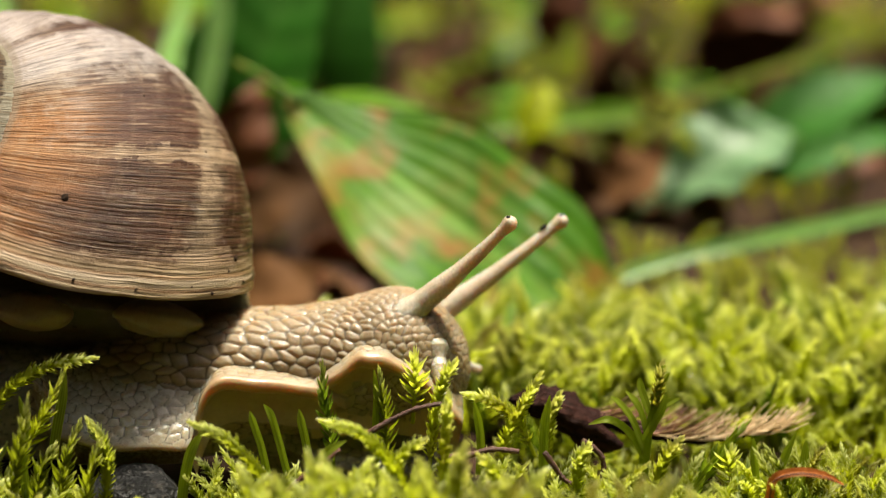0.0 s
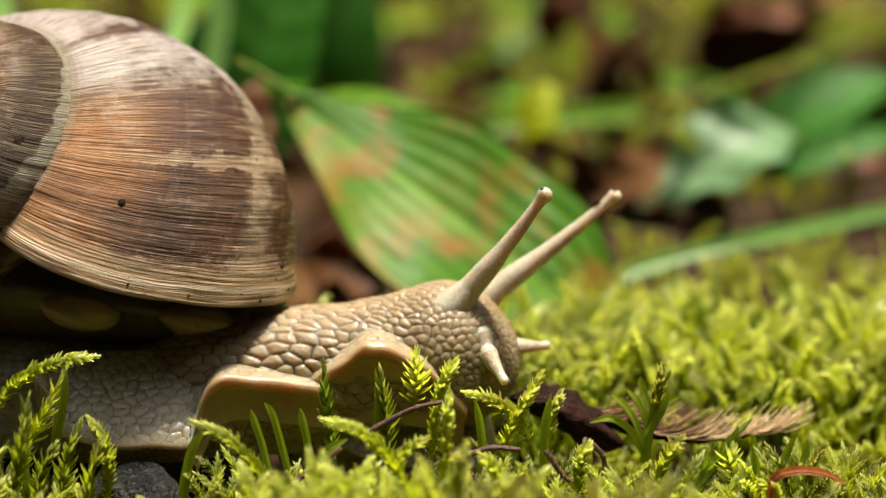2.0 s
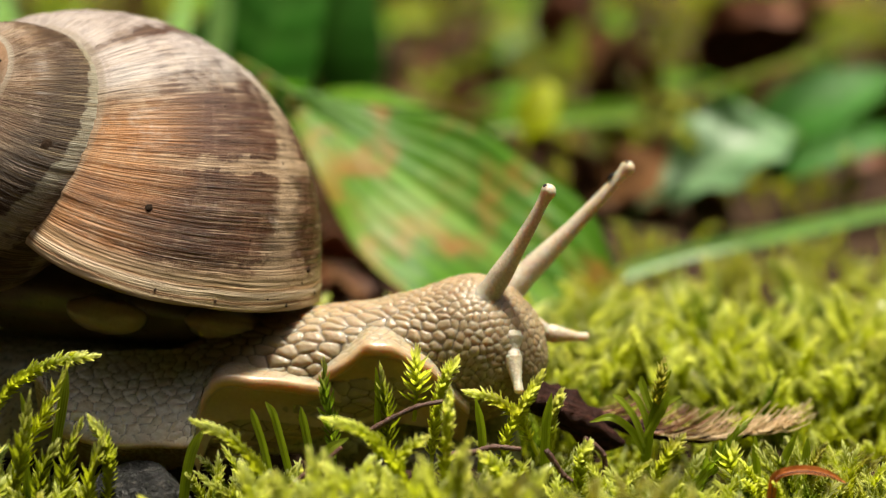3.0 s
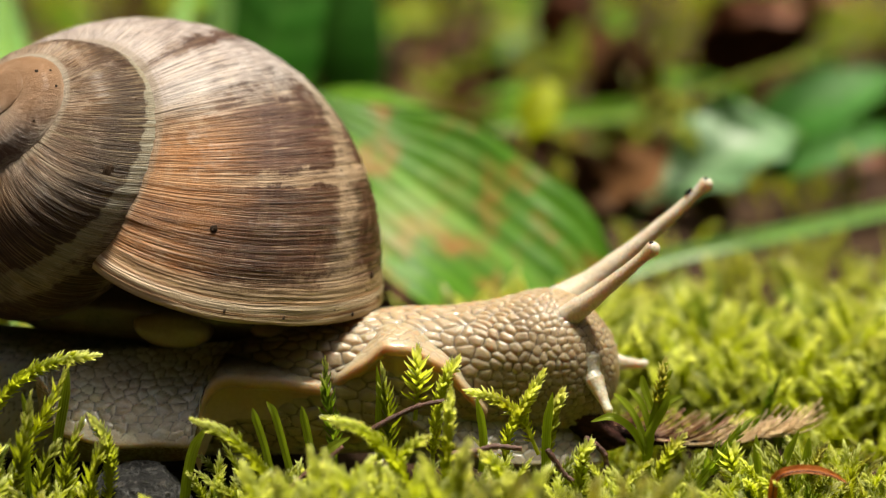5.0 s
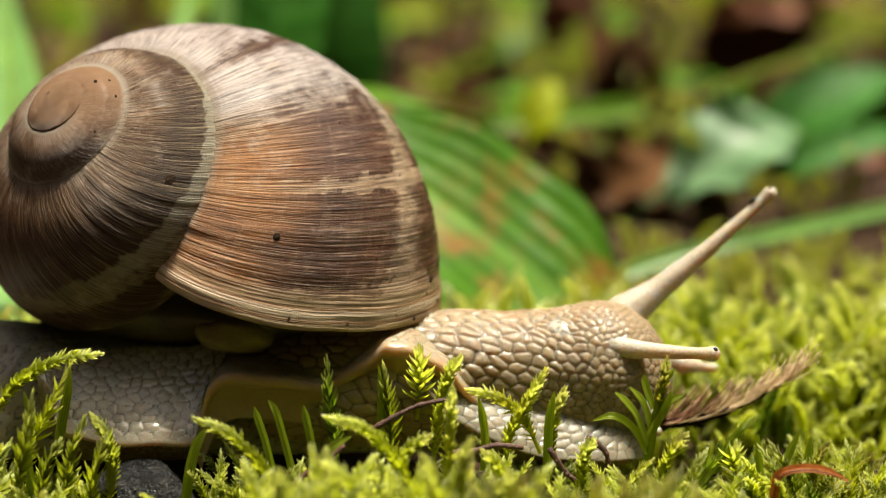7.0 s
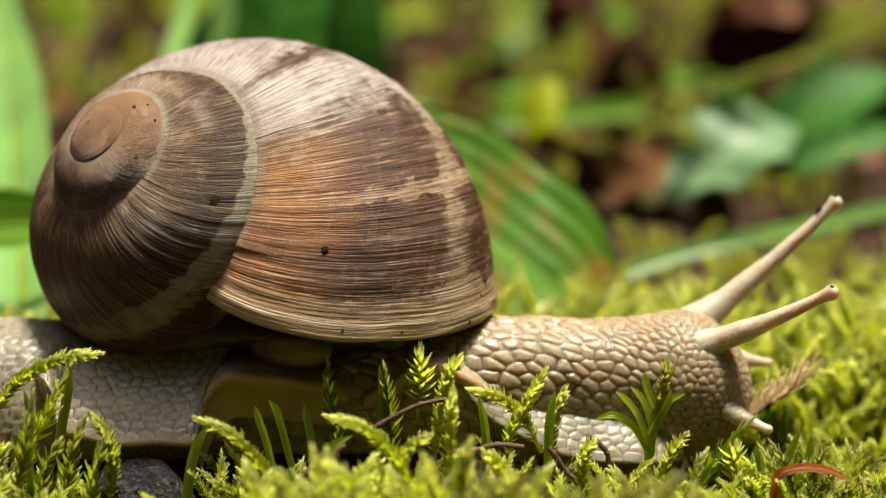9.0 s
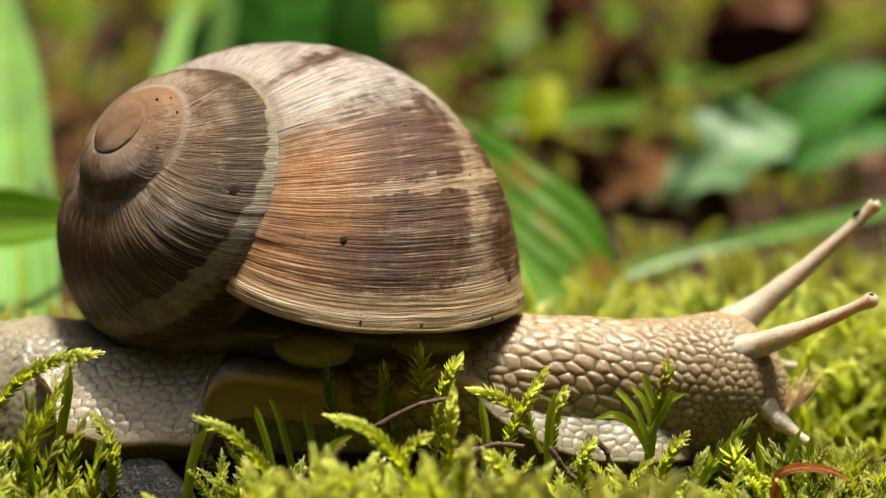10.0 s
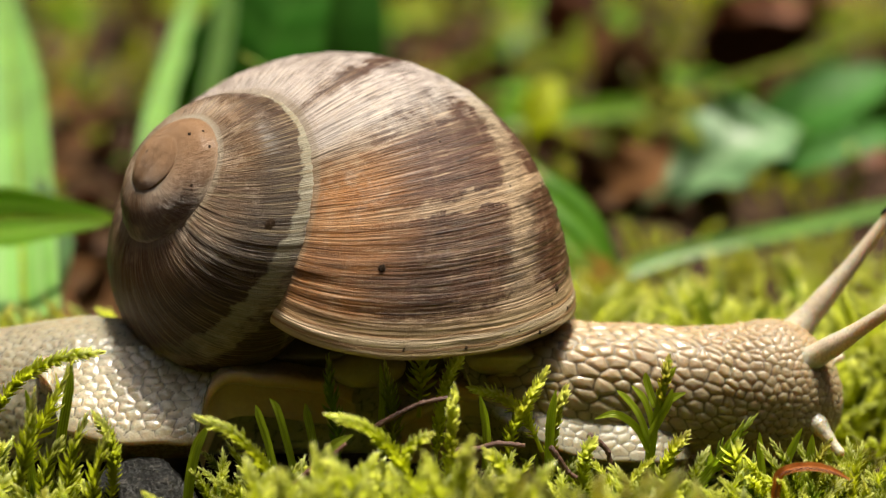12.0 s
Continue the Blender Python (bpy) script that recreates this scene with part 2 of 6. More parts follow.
def stone_material():
    n = Net("dark_stone")
    big, fine = n.noise(n.coords(), 420, 5, 0.7), n.noise(n.coords(), 2600, 4, 0.7)
    col = n.ramp(big, (0.42, 0.004), (0.56, 0.014), (0.63, (0.08, 0.07, 0.06)), (0.70, (0.32, 0.29, 0.25)))
    col = n.mix(n.ramp(fine, (0.60, 0), (0.68, 0.6)), col, (0.16, 0.145, 0.13))
    n.set(Base_Color=col, Roughness=n.ramp(fine, (0.3, 0.25), (0.7, 0.6)))
    n.bump(n.math("ADD", big, n.math("MULTIPLY", fine, 0.4)), 1.0, 0.0016)
    return n.m


M_SHELL = shell_material()
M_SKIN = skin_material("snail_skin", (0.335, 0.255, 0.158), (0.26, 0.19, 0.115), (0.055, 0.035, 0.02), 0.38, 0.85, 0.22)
M_SPECK = plain_material("soil_speck", (0.012, 0.008, 0.006), (0.06, 0.035, 0.02), 3000, 0.8, 0.8, 0.0001)
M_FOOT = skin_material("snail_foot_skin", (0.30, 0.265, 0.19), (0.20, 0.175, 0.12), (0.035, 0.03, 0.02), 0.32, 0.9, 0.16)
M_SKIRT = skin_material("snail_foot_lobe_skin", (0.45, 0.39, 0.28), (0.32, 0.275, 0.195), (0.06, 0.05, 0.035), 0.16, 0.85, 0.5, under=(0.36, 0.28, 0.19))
M_SOLE = skin_material("snail_sole_skin", (0.42, 0.335, 0.225), (0.33, 0.255, 0.165), (0.15, 0.11, 0.065), 0.28, 0.5, 0.25, under=(0.44, 0.30, 0.175))
M_TENT = skin_material("snail_tentacle_skin", (0.54, 0.485, 0.385), (0.47, 0.415, 0.32), (0.40, 0.345, 0.26), 0.3, dots=0.3)
# mantle darkened so its colour holds the shade under the shell
M_MANTLE_SHADE = skin_material("snail_mantle_shade", (0.10, 0.08, 0.045), (0.07, 0.055, 0.03), (0.04, 0.03, 0.02), 0.25)
M_EYE = plain_material("eye_black", (0.01, 0.009, 0.008), (0.03, 0.025, 0.02), 4000, 0.15, 0.0)
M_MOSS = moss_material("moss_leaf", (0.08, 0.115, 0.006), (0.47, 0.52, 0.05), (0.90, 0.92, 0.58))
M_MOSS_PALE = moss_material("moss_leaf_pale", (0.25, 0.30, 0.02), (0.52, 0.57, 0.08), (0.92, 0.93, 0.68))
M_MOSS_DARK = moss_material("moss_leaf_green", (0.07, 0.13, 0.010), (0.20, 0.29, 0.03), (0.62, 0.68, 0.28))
M_SOIL = plain_material("forest_soil", (0.010, 0.006, 0.004), (0.055, 0.030, 0.016), 160, 0.9, 0.8, 0.002)
M_STONE = stone_material()
M_LEAF = leaf_material("spotted_green_leaf", (0.055, 0.165, 0.006), (0.16, 0.36, 0.03), (0.30, 0.15, 0.03), 0.95, 0.30, 0.45, 0.2)
M_LEAF_BLUE = leaf_material("cool_green_leaf", (0.13, 0.25, 0.11), (0.27, 0.40, 0.22), through=0.3, rough=0.42, spec=0.45)
M_GRASS = leaf_material("grass_blade", (0.17, 0.36, 0.02), (0.30, 0.48, 0.07), through=0.55)
M_PALE_GRASS = leaf_material("pale_grass_blade", (0.20, 0.40, 0.09), (0.32, 0.50, 0.20), through=0.45, rough=0.35, spec=0.4)
# leaf green darkened to stand in for shade in the undergrowth
M_LEAF_SHADE = leaf_material("shade_green_leaf", (0.03, 0.13, 0.012), (0.07, 0.20, 0.03), through=0.25, rough=0.45, spec=0.14)
M_YELLOW = leaf_material("yellow_green_leaf", (0.25, 0.30, 0.012), (0.36, 0.42, 0.07), through=0.5)
M_SUNNY = leaf_material("sunlit_yellow_leaf", (0.46, 0.50, 0.012), (0.55, 0.58, 0.06), through=0.6)
# browns of M_DEAD and M_TAN lowered to stand in for dappled shade
M_DEAD = plain_material("dead_leaf", (0.020, 0.010, 0.004), (0.095, 0.043, 0.015), 140, 0.7, 0.5, 0.0006, 0.15)
M_TAN = plain_material("pale_dead_leaf", (0.05, 0.022, 0.008), (0.16, 0.072, 0.025), 140, 0.7, 0.5, 0.0006, 0.15)
M_RUST = plain_material("rust_dead_leaf", (0.06, 0.018, 0.006), (0.24, 0.075, 0.022), 200, 0.65, 0.5, 0.0005, 0.25)
M_ORANGE = plain_material("orange_dead_leaf", (0.46, 0.13, 0.02), (0.85, 0.36, 0.09), 420, 0.5, 0.6, 0.0003, 0.6)
M_TWIG = plain_material("red_brown_twig", (0.045, 0.016, 0.012), (0.17, 0.075, 0.05), 500, 0.55, 0.6, 0.0003, 0, (1, 4, 4))
M_BARK = plain_material("dark_bark_flake", (0.006, 0.003, 0.003), (0.085, 0.030, 0.020), 420, 0.7, 1.0, 0.0008, 0, (0.35, 3, 3))
M_FIBRE = plain_material("straw_fibre", (0.62, 0.44, 0.24), (0.9, 0.72, 0.46), 300, 0.55, 0.3, 0.0002, 0.3)
M_FIBRE_RED = plain_material("red_brown_fibre", (0.14, 0.055, 0.028), (0.40, 0.20, 0.11), 300, 0.5, 0.3, 0.0002, 0.2)
M_MOSS_BLADE = leaf_material("moss_blade", (0.28, 0.34, 0.025), (0.38, 0.44, 0.07), through=0.55)
# dark green of the unseen ring that blocks low sky light
M_FAR = plain_material("unseen_ring_green", (0.012, 0.022, 0.006), (0.05, 0.075, 0.02), 3.0, 0.8, 0.5, 0.05)
M_LOBE = skin_material("snail_mantle_lobe_skin", (0.36, 0.30, 0.18), (0.29, 0.235, 0.14), (0.2, 0.16, 0.1), 0.25)


# ---- mesh helpers (all sizes in millimetres) ----
def mesh_of(name, verts, faces, material, attrs=(), smooth=True):
    me = bpy.data.meshes.new(name)
    v = np.asarray(verts, dtype=np.float32) * MM
    f = np.asarray(faces, dtype=np.int32)
    k = f.shape[1]
    me.vertices.add(len(v))
    me.vertices.foreach_set("co", v.ravel())
    me.loops.add(f.size)
    me.loops.foreach_set("vertex_index", f.ravel())
    me.polygons.add(len(f))
    me.polygons.foreach_set("loop_start", np.arange(0, f.size, k, dtype=np.int32))
    me.polygons.foreach_set("use_smooth", np.full(len(f), smooth))
    for key, val in attrs:
        a = me.attributes.new(key, "FLOAT", "POINT")
        a.data.foreach_set("value", np.asarray(val, dtype=np.float32).ravel())
    me.update(calc_edges=True)
    me.materials.append(material)
    return me


def part(name, me, parent, label="", m=None):
    ob = new(name, me)
    ob.parent = parent
    if m is not None:
        ob.matrix_basis = m
    return tagged(ob, label)


def thing(name, label, category, group="", m=None, kind=""):
    ob = new(name)
    ob.empty_display_size = 0.002
    if m is not None:
        ob.matrix_basis = m
    return tagged(ob, label, category, group, kind)


def grid_faces(nu, nv, wrap=False):
    i, j = np.meshgrid(np.arange(nu - 1), np.arange(nv if wrap else nv - 1), indexing="ij")
    j2 = (j + 1) % nv
    return np.stack([i * nv + j, (i + 1) * nv + j, (i + 1) * nv + j2, i * nv + j2], -1).reshape(-1, 4)


def spline(points, n):
    """Catmull-Rom through the points."""
    p = np.asarray(points, float)
    p = np.vstack([2 * p[0] - p[1], p, 2 * p[-1] - p[-2]])
    out = []
    for s in np.linspace(0, len(p) - 3 - 1e-6, n):
        i = int(s)
        f = s - i
        a, b, c, d = p[i:i + 4]
        out.append(0.5 * (2 * b + (c - a) * f + (2 * a - 5 * b + 4 * c - d) * f * f + (3 * b - a - 3 * c + d) * f ** 3))
    return np.array(out)


def hash2(i, j, seed):
    h = np.sin(i * 127.1 + j * 311.7 + seed * 74.7) * 43758.5453
    return h - np.floor(h)


def cells(a, b, seed=0.0, jitter=0.75):
    """Distance to the nearest cell border, for rounded skin cells on the plane (a, b)."""
    ia, ib = np.floor(a), np.floor(b)
    f1 = np.full(a.shape, 9.0)
    f2 = np.full(a.shape, 9.0)
    for di in (-1, 0, 1):
        for dj in (-1, 0, 1):
            ci, cj = ia + di, ib + dj
            px = ci + 0.5 + jitter * (hash2(ci, cj, seed) - 0.5) + 0.5 * (np.mod(cj, 2) - 0.5)
            py = cj + 0.5 + jitter * (hash2(ci, cj, seed + 3) - 0.5)
            d = np.hypot(a - px, b - py)
            f2 = np.where(d < f1, f1, np.minimum(f2, d))
            f1 = np.minimum(f1, d)
    return f2 - f1


def soft_noise(a, b, seed=0.0):
    ia, ib = np.floor(a), np.floor(b)
    fa, fb = a - ia, b - ib
    fa, fb = fa * fa * (3 - 2 * fa), fb * fb * (3 - 2 * fb)
    h = hash2
    return (h(ia, ib, seed) * (1 - fa) + h(ia + 1, ib, seed) * fa) * (1 - fb) + (h(ia, ib + 1, seed) * (1 - fa) + h(ia + 1, ib + 1, seed) * fa) * fb


def skin_grid(name, p, material, cell_u, cell_v, height, wrap, seed=0.0, flip=False, thin=0.36, slant=0.0, finer=None, extra=()):
    """A skin of rounded tubercles over the grid p[u, v]; cell sizes in millimetres along u and v."""
    nu, nv = p.shape[:2]
    du = np.linalg.norm(np.diff(p, axis=0), axis=2)
    u = np.vstack([np.zeros((1, nv)), np.cumsum(du, 0)])
    q = np.concatenate([p, p[:, :1]], 1) if wrap else p
    dv = np.linalg.norm(np.diff(q, axis=1), axis=2)
    v = np.hstack([np.zeros((nu, 1)), np.cumsum(dv, 1)])[:, :nv]
    u = u.mean(1, keepdims=True) + 0 * v
    if finer is not None:
        # smaller, rounder cells where finer > 1
        k = np.asarray(finer)[:, None]
        step = np.vstack([np.zeros((1, 1)), np.diff(u[:, :1], axis=0)])
        tilt = np.cumsum(step * slant * np.clip(2 - k, 0, 1), 0)
        u = np.cumsum(step * (1 + 1.2 * (k - 1)), 0) + 0 * v
        v = (v - v[:, nv // 2:nv // 2 + 1]) * (1 + 0.4 * (k - 1)) + tilt
        slant = 0.0
    wu = u + 0.5 * (soft_noise(u / 3, v / 3, seed) - 0.5)
    wv = v + 0.6 * (soft_noise(u / 4, v / 4, seed + 5) - 0.5)
    wv = wv + slant * wu
    d = cells(wu / cell_u, wv / cell_v, seed)
    d2 = cells(wu / cell_u * 2.3 + 7, wv / cell_v * 2.1 + 3, seed + 2)
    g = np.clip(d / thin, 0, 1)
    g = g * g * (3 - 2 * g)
    dome = np.sin(np.clip(d / 0.62, 0, 1) * math.pi / 2) ** 0.8
    size = 0.65 + 0.7 * soft_noise(u / cell_u / 1.3, v / cell_v / 1.3, seed + 9)
    tu = np.gradient(p, axis=0)
    tv = (np.roll(p, -1, 1) - np.roll(p, 1, 1)) if wrap else np.gradient(p, axis=1)
    nrm = np.cross(tu, tv)
    nrm /= np.linalg.norm(nrm, axis=2, keepdims=True) + 1e-9
    if flip:
        nrm = -nrm
    hgt = np.asarray(height) * (size * (0.08 * g + 1.0 * dome) + 0.08 * np.clip(d2 / 0.4, 0, 1)) + 0.12 * (soft_noise(u / 2.2, v / 2.2, seed + 11) - 0.5)
    pp = p + nrm * hgt[..., None]
    f = grid_faces(nu, nv, wrap)
    if flip:
        f = f[:, ::-1]
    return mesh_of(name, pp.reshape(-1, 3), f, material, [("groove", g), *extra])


# ---- the snail ----
def shell_mesh():
    # a conical helix: growth k, k2 per radian; elliptic whorl section in the plane of the axis
    k, k2, drop = 0.1065, -0.0007, 0.2017
    unit = 0.0511
    nth, nph = 2400, 112
    t0 = np.linspace(-8.4 * math.pi, 0, nth)[:, None]
    ph = np.linspace(-0.86 * math.pi, 0.85 * math.pi, nph)[None]
    cr, ch, ar, ah, ti = 227.56, 526.26, 250.87, 334.66, -0.6902
    x, y = ar * np.cos(ph), ah * np.sin(ph)
    rho, h = cr + x * math.cos(ti) - y * math.sin(ti), ch + x * math.sin(ti) + y * math.cos(ti)
    u = (ph + 1) / 3
    th = t0 - 0.8924 * u - 0.3734 * u * u
    th = th + np.interp(ph, [-0.9, -0.62, -0.2, 0.3, 0.8, 1.4, 2.6], [0.14, 0.12, 0.04, -0.03, -0.05, -0.03, 0.0]) * np.exp(t0 / 0.45)
    e = np.exp(k * th + k2 * th * th)
    # growth ridges and rest marks
    r1 = soft_noise(t0 * 48 + 1000, ph * 1.6 + 7, 1) - 0.5
    r2 = soft_noise(t0 * 15 + 1000, ph * 1.5 + 7, 2) - 0.5
    mound = 0.006 * np.cos(np.clip((ph + 0.08) / 0.54, -1, 1) * math.pi / 2) ** 2
    lip = np.clip(1 + t0 / 0.14, 0, 1) ** 2 * np.clip((ph + 0.55) / 0.6, 0, 1)
    swell = 1 + mound + 0.010 * r1 + 0.012 * r2 + 0.014 * lip - 0.004 * np.exp(-((t0 + 0.16) / 0.05) ** 2) * np.clip((ph + 0.55) / 0.6, 0, 1)
    ledge = np.clip(1 + t0 / 0.26, 0, 1) * np.clip((ph + 0.6) / 0.25, 0, 1)
    swell = swell + 0.007 * ledge * np.sin(t0 * 240 + 9 * soft_noise(t0 * 10 + 100, ph * 2.5 + 9, 6)) + 0.008 * np.exp(-((t0 + 0.055) / 0.03) ** 2) * ledge
    rc, hc = cr, ch
    rr, hh = rc + (rho - rc) * swell, hc + (h - hc) * swell
    hh = hh * (1 + drop * np.exp(th / 0.8))
    # the tip is a blunt dome
    blunt = lambda q: np.sqrt(q * q + 92.0 ** 2) - 6.0 - 13.0 * np.exp(-(q / 220.0) ** 2)
    p = np.stack([e * rr * np.cos(-th), e * rr * np.sin(-th), -blunt(e * hh)], -1) * unit
    # the first whorls are worn to one smooth dome
    worn = 0.6 * np.clip((-13.2 - t0) / 2.5, 0, 1) ** 2
    p[..., 2] = p[..., 2] * (1 - worn) - worn * blunt(0.92 * e * rr) * unit
    # shallow sutures on the older whorls
    flat = 0.65 * np.clip((-7 - t0) / 2, 0, 1) * np.interp(ph, [0.0, 0.5, 0.8, 1.1], [0, 1, 1, 0])
    p[..., 2] = p[..., 2] * (1 - flat) - flat * blunt(0.95 * e * rr) * unit
    # inner wall, joined at the mouth
    inner = 0.985
    ri, hi = (rc + (rho - rc) * inner), (hc + (h - hc) * inner) * (1 + drop * np.exp(th / 0.8))
    q = (np.stack([e * ri * np.cos(-th), e * ri * np.sin(-th), -blunt(e * hi)], -1) * unit)[-140:][::-1]
    allp = np.concatenate([p, q], 0)
    n = len(allp)
    grow = np.concatenate([t0 + 0 * ph, (t0 + 0 * ph)[-140:][::-1]], 0)
    girth = np.concatenate([ph + 0 * t0, (ph + 0 * t0)[-140:][::-1]], 0)
    start = -0.64
    seam = np.clip((girth - start) / 3.0, 0, 1)
    mouth = np.clip(1 + grow / 0.17, 0, 1) ** 0.6
    mouth[nth:] = 0.85
    young = np.clip((-grow - 10.6) / 3.0, 0, 1)
    return mesh_of("shell", allp.reshape(-1, 3), grid_faces(n, nph)[:, ::-1], M_SHELL, [("growth", grow), ("girth", girth), ("seam", seam), ("mouth", mouth), ("young", young)])


SHELL_BASE = Matrix(((0.242722, 0.763603, -0.598328, 0), (-0.814307, -0.174842, -0.553475, 0), (-0.527248, 0.621563, 0.579369, 0), (0, 0, 0, 1)))
SHELL_APEX = Vector((-26.960, -10.527, 27.236))
SHELL_MID = Vector((-9.404, 0.423, 17.052))


def tube(path, ry, rz, nv, squash=2.0, sole=None):
    """A grid round a path along x: half widths ry, rz per station; the underside is flattened to the height sole."""
    path = np.asarray(path, float)
    a = np.linspace(0, 2 * math.pi, nv, endpoint=False)
    c, s = np.cos(a), np.sin(a)
    c = np.sign(c) * abs(c) ** (2 / squash)
    s = np.sign(s) * abs(s) ** (2 / squash)
    p = np.stack([np.repeat(path[:, :1], nv, 1), path[:, 1:2] + np.outer(ry, c), path[:, 2:3] + np.outer(rz, s)], -1)
    if sole is not None:
        z = p[..., 2]
        p[..., 2] = np.where(z < sole, sole + 0.15 * (z - sole), z)
    return p


def head_mesh():
    # neck and head in one skin; x = 0 where the neck meets the head
    n = 420
    x = np.concatenate([np.linspace(-36, 4.0, n - 90), 4.0 + 3.2 * np.sin(np.linspace(0.01, 1, 90) * math.pi / 2)])
    f = np.clip((x - 0.5) / 6.75, 0, 1)
    end = np.sqrt(np.clip(1 - f ** 2.6, 0.0, 1))
    swell = 1 + 0.10 * np.exp(-((x - 1.2) / 3.5) ** 2) - 0.06 * np.exp(-((x + 7) / 6) ** 2)
    ry = 5.7 * end * swell * np.interp(x, [-36, -28, -20, -12, 0], [0.55, 0.95, 1.05, 1.0, 0.95])
    rz = 6.1 * end * swell * np.interp(x, [-36, -28, -20, -12, 0], [0.4, 0.8, 0.98, 0.97, 0.97])
    cz = np.interp(x, [-36, -20, -10, 3, 7.2], [-1.5, 0.0, 0.0, -0.3, -0.9])
    path = np.stack([x, 0 * x, cz], 1)
    p = tube(path, ry, rz, 330, 2.15)
    hgt = 0.2 * np.interp(x, [-40, -4, 2, 7], [1.0, 1.0, 0.7, 0.5])[:, None] + np.zeros((1, 330))
    return skin_grid("head", p[:, ::-1], M_SKIN, 1.75, 1.0, hgt, True, 2.0, thin=0.2, slant=0.22, finer=np.interp(x, [-9, -4, 2], [1.0, 1.4, 2.0]))


def foot_mesh():
    n = 360
    x = np.linspace(-66, 14, n)
    taper = np.clip((x + 66.5) / 34, 0, 1) ** 0.62
    ry = 8.2 * taper * np.interp(x, [-66, -30, -24, 0, 14], [1, 1, 0.72, 0.68, 0.6])
    rz = 9.8 * taper * np.interp(x, [-66, -40, -22, 0, 14], [0.98, 1.0, 0.9, 0.75, 0.65])
    path = np.stack([x, 0 * x - 1.5, 0 * x - 0.6], 1)
    p = tube(path, ry, rz, 240, 2.1, -1.6)
    return skin_grid("foot", p[:, ::-1], M_FOOT, 1.15, 0.85, 0.12, True, 8.0, thin=0.2)


def apron_mesh(name, inner, edge, under, n, material, height, seed, bulge=1.0, roll=0.7):
    """A fold of the foot: a skin from the body (inner) out to its rolled edge, then back below it (under)."""
    a, b, c = spline(inner, n), spline(edge, n), spline(under, n)
    k = np.arange(n) * 7.0 / n
    b = b + 0.12 * np.stack([0 * k, soft_noise(k + 3, 0 * k + seed, seed) - 0.5, soft_noise(k * 1.3 + 9, 0 * k + seed, seed + 1) - 0.5], 1) * 2
    rows = []
    for s in np.linspace(0, 1, 60):
        rows.append(a * (1 - s) + b * s + np.array([0, -0.35, 0.9]) * bulge * s * (1 - s) * 2)
    down = (c - b) / (np.linalg.norm(c - b, axis=1, keepdims=True) + 1e-6)
    out = (b - a) / (np.linalg.norm(b - a, axis=1, keepdims=True) + 1e-6)
    for g in np.linspace(0.15, 1, 10) * math.pi:
        rows.append(b + out * roll * math.sin(g) * 0.5 + down * roll * (1 - math.cos(g)) * 0.6)
    last = rows[-1]
    for s in np.linspace(0.06, 1, 26):
        rows.append(last * (1 - s) + c * s + np.array([0, 0.3, 0.3]) * s * (1 - s) * 2)
    p = np.stack(rows, 1)
    h = np.full(p.shape[:2], height)
    h[:, 52:] *= np.linspace(1, 0.0, 8).tolist() + [0.0] * (p.shape[1] - 60)
    below = np.zeros(p.shape[:2])
    below[:, 61:] = 1.0
    below[:, 57:61] = [0.1, 0.3, 0.55, 0.8]
    return skin_grid(name, p, material, 1.15, 0.85, h * 0.5, False, seed, flip=True, thin=0.2, extra=[("under", below)])


def tentacle_mesh(name, length, r_root, r_mid, r_tip, r_bulb, bend, reach):
    n = 150
    d = np.linspace(0, 1, n) ** 1.6 * length   # distance from the tip
    r = np.interp(d / reach, [0, 0.25, 0.5, 0.68, 0.82, 0.9, 0.96, 1.02, 1.1, 1.2, 1.4], [r_tip, r_tip * 1.15, r_mid, r_mid * 1.35, r_root * 0.74, r_root * 0.92, r_root * 1.08, r_root * 1.25, r_root * 1.2, r_root * 0.8, r_root * 0.3])
    r = r + (r_bulb - r_tip) * np.exp(-((d - r_bulb * 0.9) / (r_bulb * 1.1)) ** 2)
    r = r * np.sqrt(np.clip(1 - np.clip(1 - d / (r_bulb * 1.0), 0, 1) ** 2, 0.0, 1))
    a = np.linspace(0, 2 * math.pi, 56, endpoint=False)
    x = length - d
    z = -bend * 4 * (x / length) * (1 - x / length)
    p = np.stack([np.repeat(x[:, None], 56, 1), np.outer(r, np.cos(a)), z[:, None] + np.outer(r, np.sin(a))], -1)
    hgt = 0.03 * np.clip(d / length * 2, 0.25, 1)[:, None] + np.zeros((1, 56))
    return skin_grid(name, p, M_TENT, 0.42, 0.36, hgt, True, 21.0)


# length of the bared eye tentacles when most stretched
REACH = {"near": 13.8, "far": 17.0}


def ball_mesh(name, r, material, sx=1.0, sy=1.0, sz=1.0, lump=0.0, seed=0):
    a = np.linspace(0, math.pi, 22)[:, None]
    b = np.linspace(0, 2 * math.pi, 30, endpoint=False)[None]
    k = 1 + lump * (soft_noise(a * 2.2 + 0 * b, np.cos(b) * 1.7 + 5 + 0 * a, seed) - 0.5) + lump * (soft_noise(a * 4 + 0 * b, np.sin(b) * 3 + 9 + 0 * a, seed) - 0.5)
    p = np.stack([sx * k * np.sin(a) * np.cos(b), sy * k * np.sin(a) * np.sin(b), sz * k * np.cos(a) + 0 * b], -1) * r
    return mesh_of(name, p.reshape(-1, 3), grid_faces(22, 30, True), material, [("groove", np.ones(22 * 30))])


